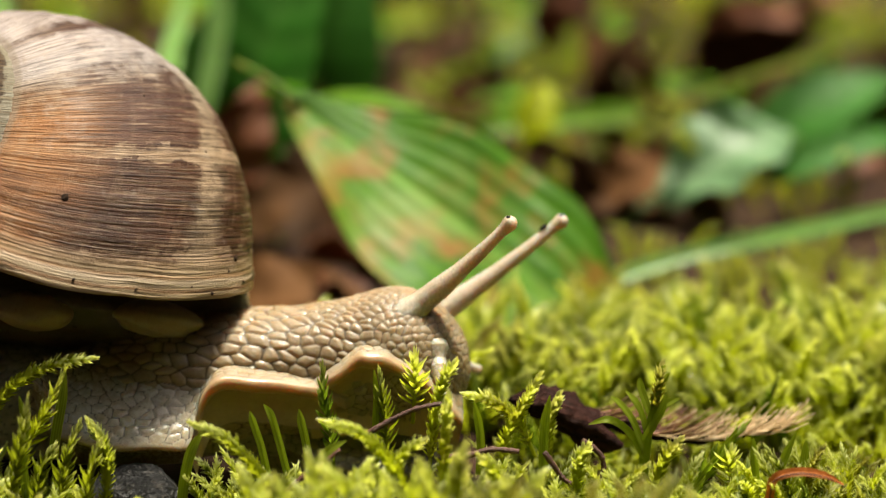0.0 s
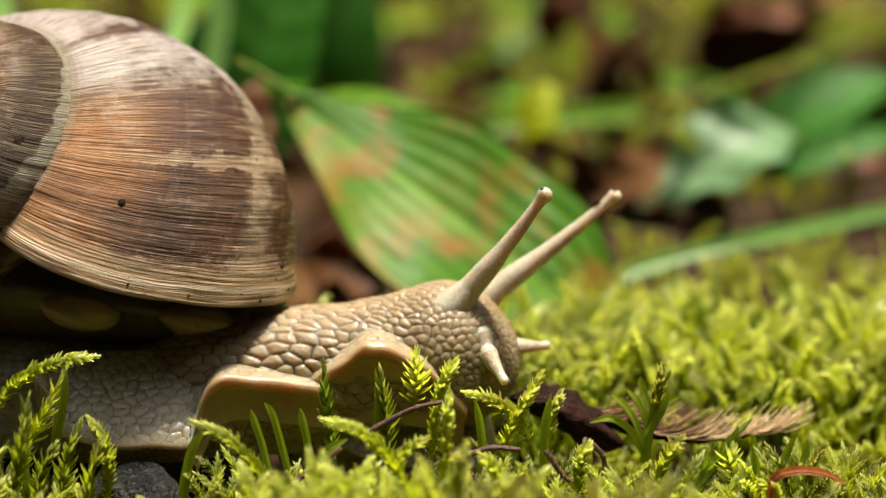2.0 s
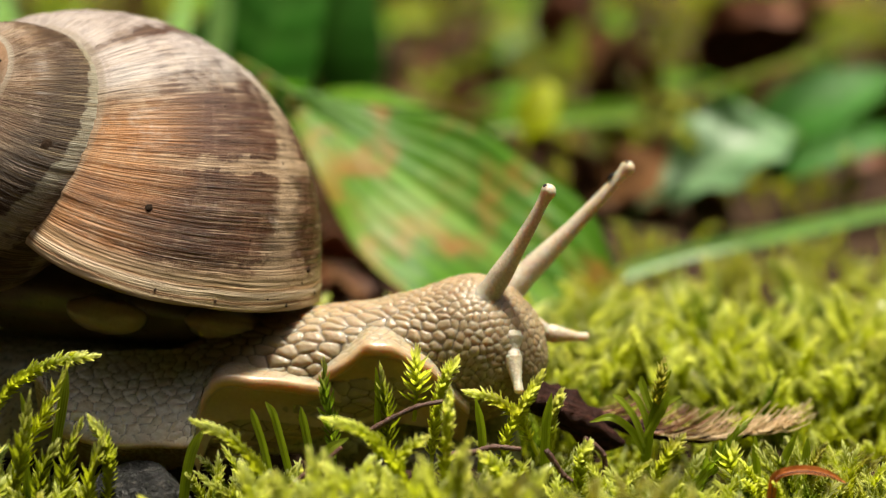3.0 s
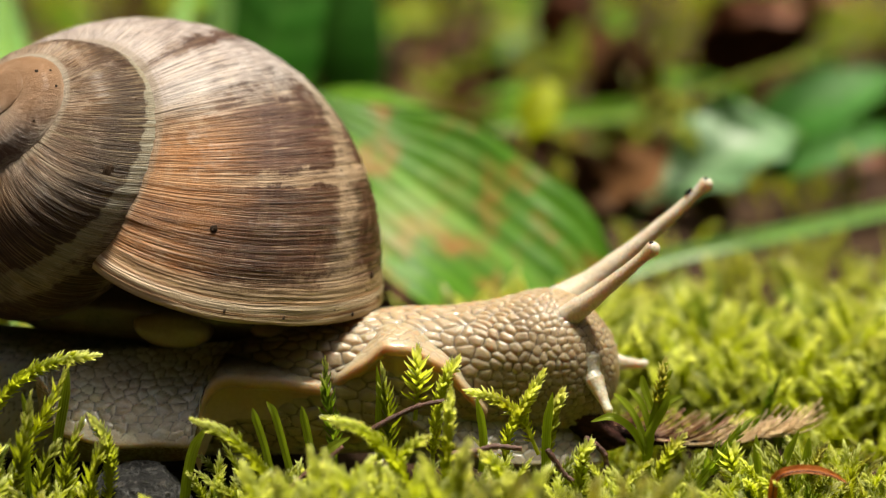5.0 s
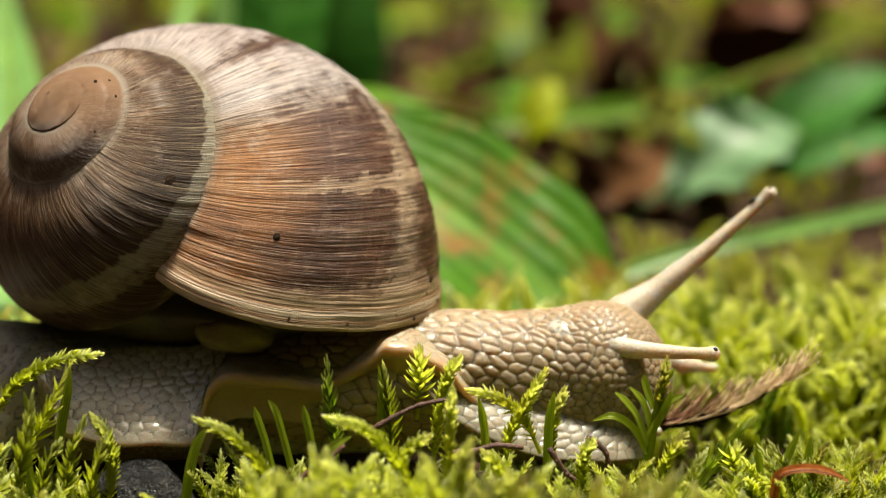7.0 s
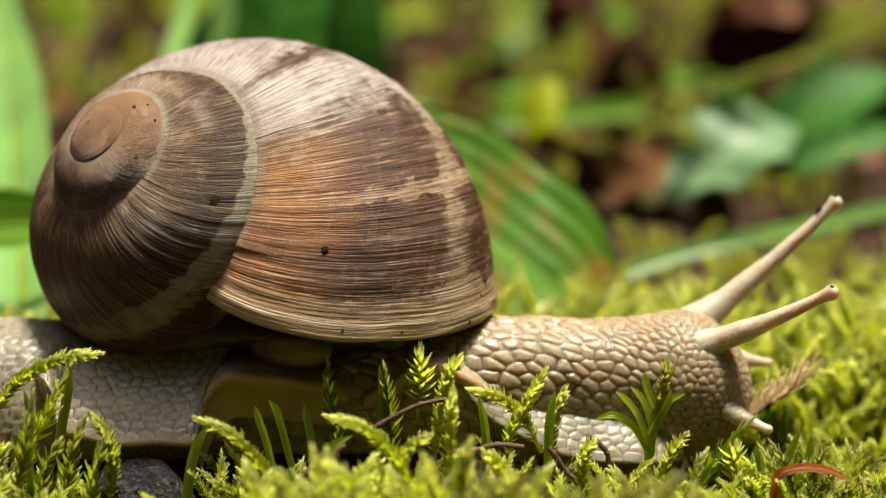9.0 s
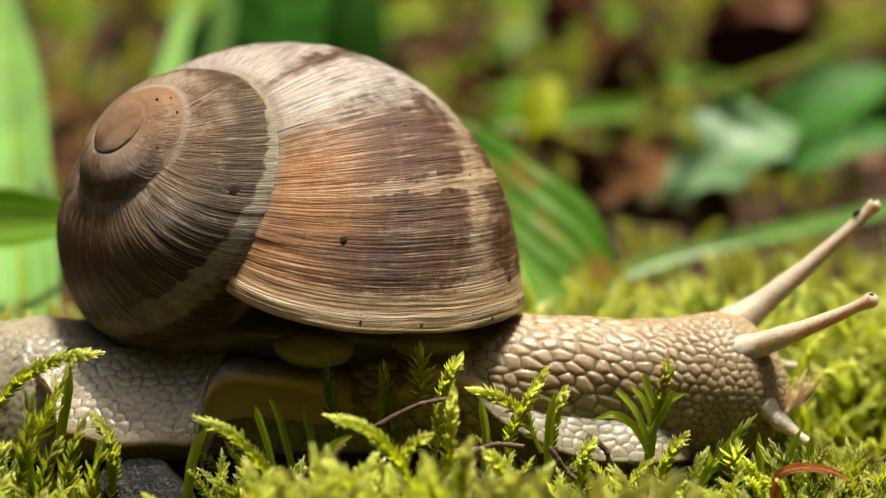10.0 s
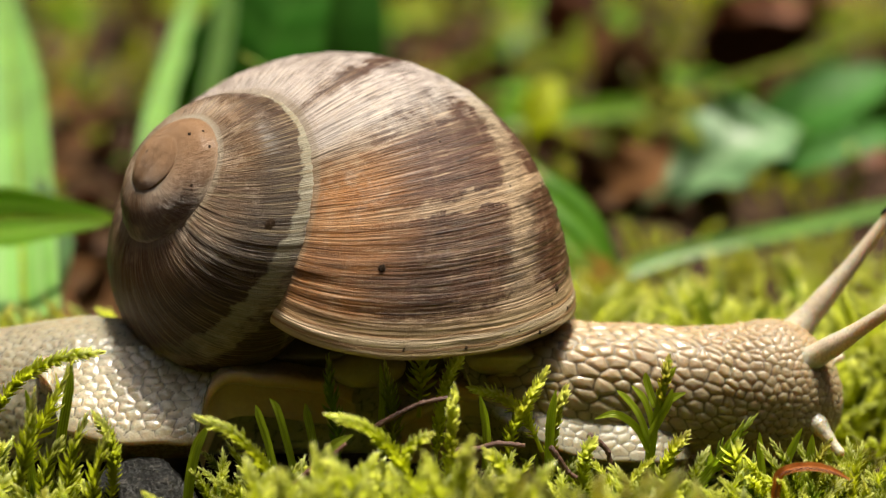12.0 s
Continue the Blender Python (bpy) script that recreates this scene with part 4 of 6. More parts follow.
def blade_mesh(name, pts, width, material, roll=0.0, face=None):
    """A grass blade along the points: a shallow keel, with thickness."""
    n = 48
    c = spline(pts, n)
    s = np.linspace(0, 1, n)
    w = width / 2 * np.clip(np.minimum(1, (1 - s) * 3.5 + 0.03), 0, 1) ** 0.7
    t = np.gradient(c, axis=0)
    t /= np.linalg.norm(t, axis=1, keepdims=True)
    up = np.array([math.sin(roll), -math.cos(roll) * 0.9, 0.35]) if face is None else np.array(face)
    side = np.cross(t, up)
    side /= np.linalg.norm(side, axis=1, keepdims=True)
    nor = np.cross(side, t)
    v = np.linspace(-1, 1, 9)
    p = c[:, None] + side[:, None] * (w[:, None] * v[None])[..., None] + nor[:, None] * (0.25 * w[:, None] * abs(v)[None])[..., None]
    top = p.reshape(-1, 3)
    bot = (p - nor[:, None] * 0.15).reshape(-1, 3)
    f = grid_faces(n, 9)
    vein = np.tile(np.where(np.arange(9) % 2 == 0, 0.8, 0.0), n)
    return mesh_of(name, np.concatenate([top, bot]), np.concatenate([f[:, ::-1], f + n * 9]), material, [("vein", np.concatenate([vein, vein]))])


def frame_from(origin, along, normal):
    """A pose with x along the leaf and z near to its normal."""
    x = Vector(along).normalized()
    y = Vector(normal).cross(x).normalized()
    z = x.cross(y)
    m = Matrix((x, y, z)).transposed().to_4x4()
    m.translation = Vector(origin) * MM
    return m


def add_leaf(label, length, width, material, origin, along, normal, stalk=6.0, category="leaf", name="leaf", **kw):
    lf = thing(name, label, category, m=frame_from(origin, along, normal))
    part("blade", leaf_mesh("blade", length, width, material, **kw), lf)
    if stalk:
        part("stalk", rod_mesh("stalk", [(0.5, 0, -0.3), (-stalk * 0.5, 0, -1.0), (-stalk, 0, -2.5)], 0.45, 0.5, material), lf)
    return lf


add_leaf("large spotted green leaf with brown blotches and pale veins", 50, 24, M_LEAF, (-16.5, 52, 23.0), (38.1, -16, -28), (0.30, -0.80, 0.50), curl=0.05, cup=0.14, tip=0.86, stalk=9, ribs=4.6, wave=0.9, grid=(64, 33))
add_leaf("cool green broad leaf over the litter", 21, 15, M_LEAF_BLUE, (31, 90, 5.5), (18, 4, 9), (-0.30, -0.62, 0.72), wave=1.1, cup=0.35, curl=0.25, tip=1.0)
# the darkest greens below carry the shade in their colour
add_leaf("green oval leaf over the litter, darkened for shade", 24, 13, M_LEAF_SHADE, (50, 120, 9), (20, 5, 9), (-0.1, -0.6, 0.8))
add_leaf("narrow cool green leaf in the undergrowth, darkened for shade", 26, 6, M_LEAF_SHADE, (46, 92, 8.5), (24, 6, 5), (-0.3, -0.7, 0.6))
add_leaf("small bright yellow-green leaf", 9, 6, M_SUNNY, (13.0, 98, 12.5), (3, 5, 7), (0.1, -0.8, 0.6), stalk=3)
add_leaf("large green leaf in the undergrowth, darkened for shade", 36, 22, M_LEAF_SHADE, (-32, 98, 8), (14, 4, 30), (-0.3, -0.8, 0.3))
add_leaf("green leaf over the litter, shade put into its colour", 34, 25, M_LEAF_SHADE, (-27, 178, 2), (11, 2, 24), (-0.2, -0.5, -0.5))
add_leaf("green leaf edge beside the spotted leaf", 30, 8, M_GRASS, (-17, 70, 22), (24, -12, -7), (0.2, -0.5, 0.8))
for label, mat, ln, at, along, normal in [
    ("rust-red curled dead leaf", M_RUST, 16, (-29, 75, 8), (7, 2, 14), (0.3, -0.8, 0.3)),
    ("brown dead leaf in the shade", M_DEAD, 20, (-31, 82, 2), (16, 0, 7), (0.1, -0.7, 0.6)),
    ("grey-brown dead leaf on the soil", M_TAN, 20, (-28, 56, -3), (18, -2, 3), (0.0, -0.5, 0.8)),
    ("reddish brown dead leaf", M_TAN, 26, (-2, 150, 4), (40, 6, 9), (0.0, -0.7, 0.7)),
    ("rust-brown dead leaf standing on edge", M_RUST, 15, (22, 190, 15), (14, 0, 26), (0.2, -0.9, 0.2)),
    ("rust-brown dead leaf in the litter", M_RUST, 20, (50, 192, 16), (34, 4, 14), (0.1, -0.8, 0.5)),
    # dark leaf added in place of a shaded gap between the herbs
    ("dark brown leaf added for a shaded gap", M_DEAD, 15, (28, 150, 8), (4, 0, 13), (0.0, -0.9, -0.2)),
    ("dark brown dead leaf over the litter", M_DEAD, 21, (45, 160, 17), (19, 0, 3), (0.0, -0.8, -0.4)),
    ("rust-red dead leaf among the herbs", M_RUST, 12, (19, 170, 19), (3, 0, 10), (0.1, -0.9, 0.1)),
    ("pinkish brown dead leaf", M_TAN, 18, (22, 100, 2), (16, 2, 7), (0.0, -0.7, 0.7)),
]:
    add_leaf(label, ln, ln * 0.6, mat, at, along, normal, stalk=4, curl=0.25, cup=0.3, wave=0.6, name="dead_leaf")

# yellow-green herb leaves deeper in the wood
for i, (at, ln) in enumerate([((-36.3, 200.0, 16.1), 30), ((-29.1, 220.0, 17.7), 34), ((40.6, 230.0, 17.5), 30), ((14.9, 108.0, 13.9), 9), ((4.3, 150.0, 13.2), 14), ((50.8, 170.0, 10.9), 16), ((27.2, 190.0, 11.7), 16), ((8.9, 230.0, 16.3), 26), ((12.8, 190.0, 14.4), 16), ((26.0, 240.0, 14.3), 24), ((45.4, 210.0, 13.5), 16), ((74.8, 230.0, 12.2), 16)] ):
    for j in range(3):
        k = i * 3 + j
        spot = (at[0] + ln * 0.42 * math.cos(j * 2.1 + i), at[1] + 9 * math.sin(k * 1.3), at[2] + ln * 0.22 * math.sin(j * 2.1 + i))
        add_leaf("yellow-green herb leaf over the dark litter", ln * 0.5, ln * 0.29, (M_YELLOW, M_GRASS, M_YELLOW, M_MOSS_BLADE)[k % 4], spot, (math.cos(k * 2.4), 0.3, 0.5 * math.sin(k * 1.7)), (0.2 * math.sin(k), -0.6, 0.8), stalk=ln * 0.3, curl=0.3, cup=0.3, wave=0.5, name="herb_leaf", grid=(26, 15))


# grass and herb blades: root to tip
for label, mat, w, pts in [
    ("long pale green grass blade lying across the moss", M_PALE_GRASS, 2.0, [(20.1, 52, 1.0), (28.2, 55, 3.1), (37.4, 58, 4.5), (46.7, 64, 5.1), (62.5, 74, 5.8), (90, 90, 3)]),
    ("yellow-green stem arching over the litter", M_GRASS, 3.4, [(-8, 104, 8), (-0.3, 105, 10.6), (14.5, 108, 12.6), (27.2, 112, 13.3), (30.5, 114, 13.8)]),
    ("thin yellow stem over the litter", M_YELLOW, 1.1, [(30, 113, 10), (40.5, 118, 15.5), (58, 126, 20.3), (74.6, 134, 24.8), (95, 145, 30)]),
    ("upright broad pale grass blade", M_PALE_GRASS, 8.5, [(-43.5, 24.0, 0.5), (-46.2, 36.0, 5.1), (-49.7, 52.0, 11.8), (-55.8, 78.0, 20.7), (-64.5, 112.0, 34.0)]),
    ("upright pale green grass blade", M_PALE_GRASS, 3.4, [(-36.8, 66.0, 9.4), (-37.4, 76.0, 14.3), (-37.6, 90.0, 19.3), (-37.7, 108.0, 24.5), (-38.7, 132.0, 32.9)]),
    ("upright pale green grass blade", M_PALE_GRASS, 3, [(-36, 95, -4), (-34.7, 95, 4.4), (-33, 96, 14.6), (-30.9, 100, 25.3), (-30.6, 103, 34.5), (-31, 106, 50)]),
    ("pointed bright green leaf blade", M_GRASS, 6.5, [(-75, 32, 2), (-63, 30, 10), (-55.3, 30, 12.6), (-49.4, 30, 12.2), (-42.8, 30, 12.2), (-35.0, 30, 12.1)]),
    ("cool green grass blade base", M_LEAF_BLUE, 6, [(-47, 42, -8), (-46.5, 42, -1.4), (-45.3, 42, 3.8), (-44.7, 43, 7.5), (-46, 46, 14)]),
]:
    g = thing("grass_blade", label, "grass")
    part("blade", blade_mesh("blade", pts, w, mat), g)
    part("midrib", rod_mesh("midrib", pts, w * 0.05, w * 0.02, M_YELLOW, 40, 6), g, "paler midrib")


def build_litter():
    rng = np.random.default_rng(5)
    dead = [leaf_mesh("dead_blade", 30, 19, m, curl=c, cup=k, tip=1.2, wave=0.8, seed=i, grid=(20, 11)) for i, (m, c, k) in enumerate([(M_DEAD, 0.3, 0.4), (M_TAN, -0.2, 0.3), (M_DEAD, 0.5, 0.2), (M_DEAD, 0.1, 0.6)])]
    stalk = rod_mesh("stalk", [(0.5, 0, -0.3), (-3, 0, -1.0), (-6, 1, -1.5)], 0.4, 0.3, M_TWIG, 8, 6)
    for i in range(150):
        y = 62 + 560 * rng.uniform() ** 1.6
        x = rng.uniform(-0.62, 0.62) * (y + 170) * 0.5
        y += 75 if x > -8 and y < 137 else 0
        z = float(ground_height(np.array(x), np.array(y))) + rng.uniform(1, 6)
        m = pose(x * MM, y * MM, z * MM, rng.normal(0, 25), rng.normal(0, 25), rng.uniform(0, 360)) @ Matrix.Scale(rng.uniform(0.3, 0.75), 4)
        lf = thing("dead_leaf", "curled brown dead leaf on the forest floor", "leaf", "leaf litter", m)
        part("blade", dead[rng.integers(4)], lf)
        part("stalk", stalk, lf)
    green = [leaf_mesh("herb_blade", 26, 14, m, curl=0.3, cup=0.3, tip=1.1, grid=(26, 15)) for m in (M_GRASS, M_YELLOW, M_LEAF_BLUE, M_YELLOW)]
    green_stalk = rod_mesh("stalk", [(0.5, 0, -0.3), (-4, 0, -2.0), (-7, 1, -6)], 0.5, 0.4, M_GRASS, 8, 6)
    for i in range(80):
        y = 170 + 470 * rng.uniform() ** 1.2
        x = rng.uniform(-0.62, 0.62) * (y + 170) * 0.5
        if x > 35 and y < 420:
            continue
        z = float(ground_height(np.array(x), np.array(y))) + rng.uniform(4, 16)
        m = pose(x * MM, y * MM, z * MM, rng.normal(0, 30), rng.normal(0, 35), rng.uniform(0, 360)) @ Matrix.Scale(rng.uniform(0.3, 0.8), 4)
        lf = thing("herb_leaf", "small green herb leaf over the litter", "leaf", "undergrowth", m)
        part("blade", green[rng.integers(4)], lf)
        part("stalk", green_stalk, lf)


def build_undergrowth():
    """Small herb leaves and leaf crumbs between the large leaves."""
    rng = np.random.default_rng(52)
    herbs = [leaf_mesh("herb_blade", 9, 5.5, m, curl=c, cup=0.3, tip=1.0, wave=0.4, seed=i, grid=(18, 11)) for i, (m, c) in enumerate([(M_YELLOW, 0.3), (M_GRASS, 0.1), (M_YELLOW, -0.2), (M_LEAF, 0.2), (M_PALE_GRASS, 0.4)])]
    stalk = rod_mesh("stalk", [(0.3, 0, -0.1), (-2, 0, -0.8), (-3.5, 0.4, -3)], 0.25, 0.2, M_GRASS, 8, 5)
    for i in range(170):
        y = rng.uniform(95, 300)
        x = rng.uniform(-0.27, 0.27) * (y + 170)
        if soft_noise(np.array(x / 22 + 40), np.array(y / 40 + 40), 6) < 0.45 or (x > 5 and y < 120) or -0.085 < x / (y + 170) < 0.004:
            continue
        z = float(ground_height(np.array(x), np.array(y))) + rng.uniform(1, 3) + rng.uniform(0, 0.05) * (y - 60)
        m = pose(x * MM, y * MM, z * MM, rng.normal(15, 30), rng.normal(0, 30), rng.uniform(0, 360)) @ Matrix.Scale(rng.uniform(0.6, 1.5), 4)
        lf = thing("herb_leaf", "small green herb leaf over the litter", "leaf", "undergrowth", m)
        part("blade", herbs[rng.integers(5)], lf)
        part("stalk", stalk, lf)
    crumbs = [leaf_mesh("dead_blade", 10, 7, m, curl=c, cup=k, tip=1.3, wave=0.7, seed=i, grid=(14, 9)) for i, (m, c, k) in enumerate([(M_DEAD, 0.4, 0.5), (M_RUST, -0.3, 0.3), (M_TAN, 0.5, 0.2), (M_DEAD, 0.1, 0.6), (M_RUST, 0.4, 0.4)])]
    brown = rod_mesh("stalk", [(0.3, 0, -0.1), (-1.5, 0, -0.4), (-3, 0.4, -0.6)], 0.2, 0.15, M_TWIG, 8, 5)
    for i in range(140):
        y = rng.uniform(50, 280)
        x = rng.uniform(-0.27, 0.27) * (y + 170)
        if x > 5 and y < 88:
            continue
        z = float(ground_height(np.array(x), np.array(y))) + rng.uniform(0.5, 7)
        m = pose(x * MM, y * MM, z * MM, rng.normal(15, 35), rng.normal(0, 35), rng.uniform(0, 360)) @ Matrix.Scale(rng.uniform(0.6, 1.6), 4)
        lf = thing("dead_leaf", "curled brown dead leaf on the forest floor", "leaf", "leaf litter", m)
        part("blade", crumbs[rng.integers(5)], lf)
        part("stalk", brown, lf)


build_litter()
build_undergrowth()
scatter_moss("far_moss", "patches of yellow-green moss on the forest floor", moss_spots(1900, 15, -170, 190, 60, 420, lambda x, y, r: (1.1 + 0 * x, (soft_noise(x / 30 + 30, y / 30 + 30, 12) > 0.55) & ((x < 5) | (y > 96)) & ((x < 45) | (y > 235) | (y < 130)))), [("feather", 5), ("tuft", 3)], M_MOSS, False, 35, (1.0, 2.0), 3)


# ---- small things round the snail ----
def stone_mesh():
    a = np.linspace(0, math.pi, 60)[:, None]
    b = np.linspace(0, 2 * math.pi, 90, endpoint=False)[None]
    d = np.stack([np.sin(a) * np.cos(b), np.sin(a) * np.sin(b), np.cos(a) + 0 * b], -1)
    cut = np.ones(d.shape[:2])
    rng = np.random.default_rng(4)
    for _ in range(16):
        n = rng.normal(size=3)
        n /= np.linalg.norm(n)
        cut = np.minimum(cut, rng.uniform(0.72, 0.95) / np.clip(d @ n, 0.05, 1))
    cut = np.minimum(cut, 1.15) + 0.07 * (soft_noise(a * 9 + 0 * b, b * 5 + 0 * a, 2) - 0.5) + 0.04 * (soft_noise(a * 22 + 0 * b, b * 14 + 0 * a, 3) - 0.5)
    p = d * cut[..., None] * np.array([4.6, 4.5, 4.2])
    return mesh_of("stone", p.reshape(-1, 3), grid_faces(60, 90, True), M_STONE)


st = new("stone", stone_mesh())
st.matrix_basis = pose(-25.3 * MM, -15.6 * MM, -3.9 * MM, 0, 0, 30)
tagged(st, "dark grey rough stone under the foot edge", "stone")


def shoot_thing(kind, curve, material, label, seed, root):
    """One moss shoot as a thing of its own: stem and foliage."""
    rng = np.random.default_rng(seed)
    c = np.asarray(curve, float) - np.asarray(root, float)
    c, v, f, a = moss_shoot(kind, rng, True, c)
    th = thing("moss_shoot", label, "moss", "moss shoots round the snail", pose(root[0] * MM, root[1] * MM, root[2] * MM))
    sv, sf = stem_of(c, 0.20, 0.08, 6)
    part("stem", mesh_of("stem", sv, sf, material, [("age", np.full(len(sv), 0.3)), ("tint", np.full(len(sv), 0.4))]), th)
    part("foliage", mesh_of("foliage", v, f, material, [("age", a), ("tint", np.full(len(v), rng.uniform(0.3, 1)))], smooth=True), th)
    return th


FEATHER = "feathery yellow-green moss shoot with pale leaf tips"
SPIKE = "upright green moss shoot with narrow pointed leaves"
for i, (kind, mat, label, pts) in enumerate([
    ("feather", M_MOSS_PALE, FEATHER, [(-38.7, -15.0, 2.1), (-36.6, -15.0, 5.6), (-34.2, -15.0, 7.8), (-31.3, -15.0, 8.9), (-28.5, -15.0, 9.3)]),
    ("spike", M_MOSS_DARK, SPIKE, [(-8.6, -14.0, -2.7), (-9.0, -14.0, 2.3), (-9.5, -14.0, 5.3), (-9.6, -14.0, 8.2)]),
    ("spike", M_MOSS, SPIKE, [(-4.1, -13.5, -2.9), (-4.3, -13.5, 2.2), (-4.5, -13.5, 5.1), (-4.8, -13.5, 7.6)]),
    ("feather", M_MOSS_PALE, FEATHER, [(-0.7, -14.0, -1.7), (-0.3, -14.0, 3.3), (0.5, -14.0, 6.8), (1.5, -14.0, 8.6)]),
    ("feather", M_MOSS_PALE, FEATHER, [(0.7, -21.0, -5.2), (0.5, -21.0, 0.1), (0.7, -21.0, 4.4), (0.9, -21.0, 7.8)]),
    ("feather", M_MOSS, FEATHER, [(-1.1, -23.0, -4.4), (-2.9, -23.0, 1.3), (-5.6, -23.0, 4.8), (-9.0, -23.0, 6.2)]),
    ("feather", M_MOSS, FEATHER, [(-10.4, -21.0, -7.1), (-13.5, -21.0, -0.3), (-16.6, -21.0, 3.7), (-19.7, -21.0, 5.4)]),
    ("feather", M_MOSS_PALE, FEATHER, [(8.5, -12.0, -0.3), (7.1, -12.0, 2.7), (5.1, -12.0, 4.5), (2.5, -12.0, 5.3)]),
    ("feather", M_MOSS_PALE, FEATHER, [(5.6, -12.5, -3.2), (5.8, -12.5, 1.3), (7.3, -12.5, 4.4), (8.8, -12.5, 7.1)]),
    ("feather", M_MOSS_PALE, FEATHER, [(9.3, -13.0, -3.0), (9.2, -13.0, 0.5), (9.7, -13.0, 3.5), (10.4, -13.0, 5.5)]),
    ("tuft", M_MOSS_PALE, FEATHER, [(24.7, -15.0, -4.4), (24.9, -15.0, -1.9), (24.6, -15.0, -0.1), (24.7, -15.0, 0.6)]),
    ("feather", M_MOSS_PALE, FEATHER, [(17.6, -15.0, -5.4), (18.4, -15.0, -1.9), (19.3, -15.0, 0.6), (20.5, -15.0, 2.2)]),
    ("feather", M_MOSS_PALE, FEATHER, [(11.2, -17.0, -5.2), (11.6, -17.0, -1.7), (11.8, -17.0, 0.8), (12.5, -17.0, 2.2)]),
    ("spike", M_MOSS, SPIKE, [(-35.7, -17.0, -3.7), (-34.5, -17.0, 1.3), (-32.5, -17.0, 5.2), (-30.7, -17.0, 8.6)]),
    ("spike", M_MOSS, SPIKE, [(-31.8, -18.0, -6.3), (-31.2, -18.0, -1.8), (-30.6, -18.0, 1.6), (-29.5, -18.0, 4.3)]),
    ("spike", M_MOSS, SPIKE, [(-29.0, -19.0, -5.9), (-28.9, -19.0, -2.0), (-28.4, -19.0, 0.9), (-27.6, -19.0, 3.1)]),
    ("spike", M_MOSS, SPIKE, [(-33.7, -18.0, -6.3), (-33.3, -18.0, -2.3), (-32.7, -18.0, 0.6), (-31.7, -18.0, 2.3)]),
    ("feather", M_MOSS_PALE, FEATHER, [(-28.0, -18.0, -4.8), (-27.3, -18.0, -0.4), (-27.5, -18.0, 2.6), (-28.6, -18.0, 4.7)]),
    ("spike", M_MOSS_DARK, SPIKE, [(20.6, -14.0, -7.3), (21.9, -14.0, -2.7), (24.2, -14.0, 0.8), (26.1, -14.0, 3.1)]),
    ("feather", M_MOSS, FEATHER, [(-4.3, -22.0, -4.3), (-4.3, -22.0, -0.5), (-2.9, -22.0, 2.9), (-1.1, -22.0, 4.3)]),
    ("feather", M_MOSS, FEATHER, [(5.3, -22.0, -4.8), (5.8, -22.0, -1.0), (4.8, -22.0, 1.4), (3.5, -22.0, 2.9)]),
    ("spike", M_MOSS, SPIKE, [(-35.4, -20.0, -2.6), (-34.4, -20.0, 0.8), (-33.8, -20.0, 3.7), (-33.2, -20.0, 7.0)]),
    ("tuft", M_MOSS_PALE, FEATHER, [(-2.1, -11.5, 2.6), (-1.9, -11.5, 5.1), (-1.9, -11.5, 6.8), (-1.9, -11.5, 8.3)]),
    ("feather", M_MOSS_PALE, FEATHER, [(13.7, 12.0, -5.6), (14.0, 12.0, -2.2), (14.0, 12.0, 1.3), (13.9, 12.0, 3.6)]),
    ("feather", M_MOSS_PALE, FEATHER, [(11.0, 8.0, -3.3), (10.9, 8.0, -0.5), (10.3, 8.0, 2.3), (10.9, 8.0, 4.6)]),
    ("feather", M_MOSS, FEATHER, [(7.8, 10.0, -1.6), (7.7, 10.0, 1.8), (8.0, 10.0, 4.1), (7.8, 10.0, 6.3)]),
]):
    shoot_thing(kind, spline(pts, 26), mat, label, 100 + i, pts[0])


def narrow_leaf(pts, width, label):
    g = thing("moss_sprout", label, "moss", "narrow sprouts among the moss")
    part("blade", blade_mesh("blade", pts, width * 0.7, M_MOSS_BLADE), g)


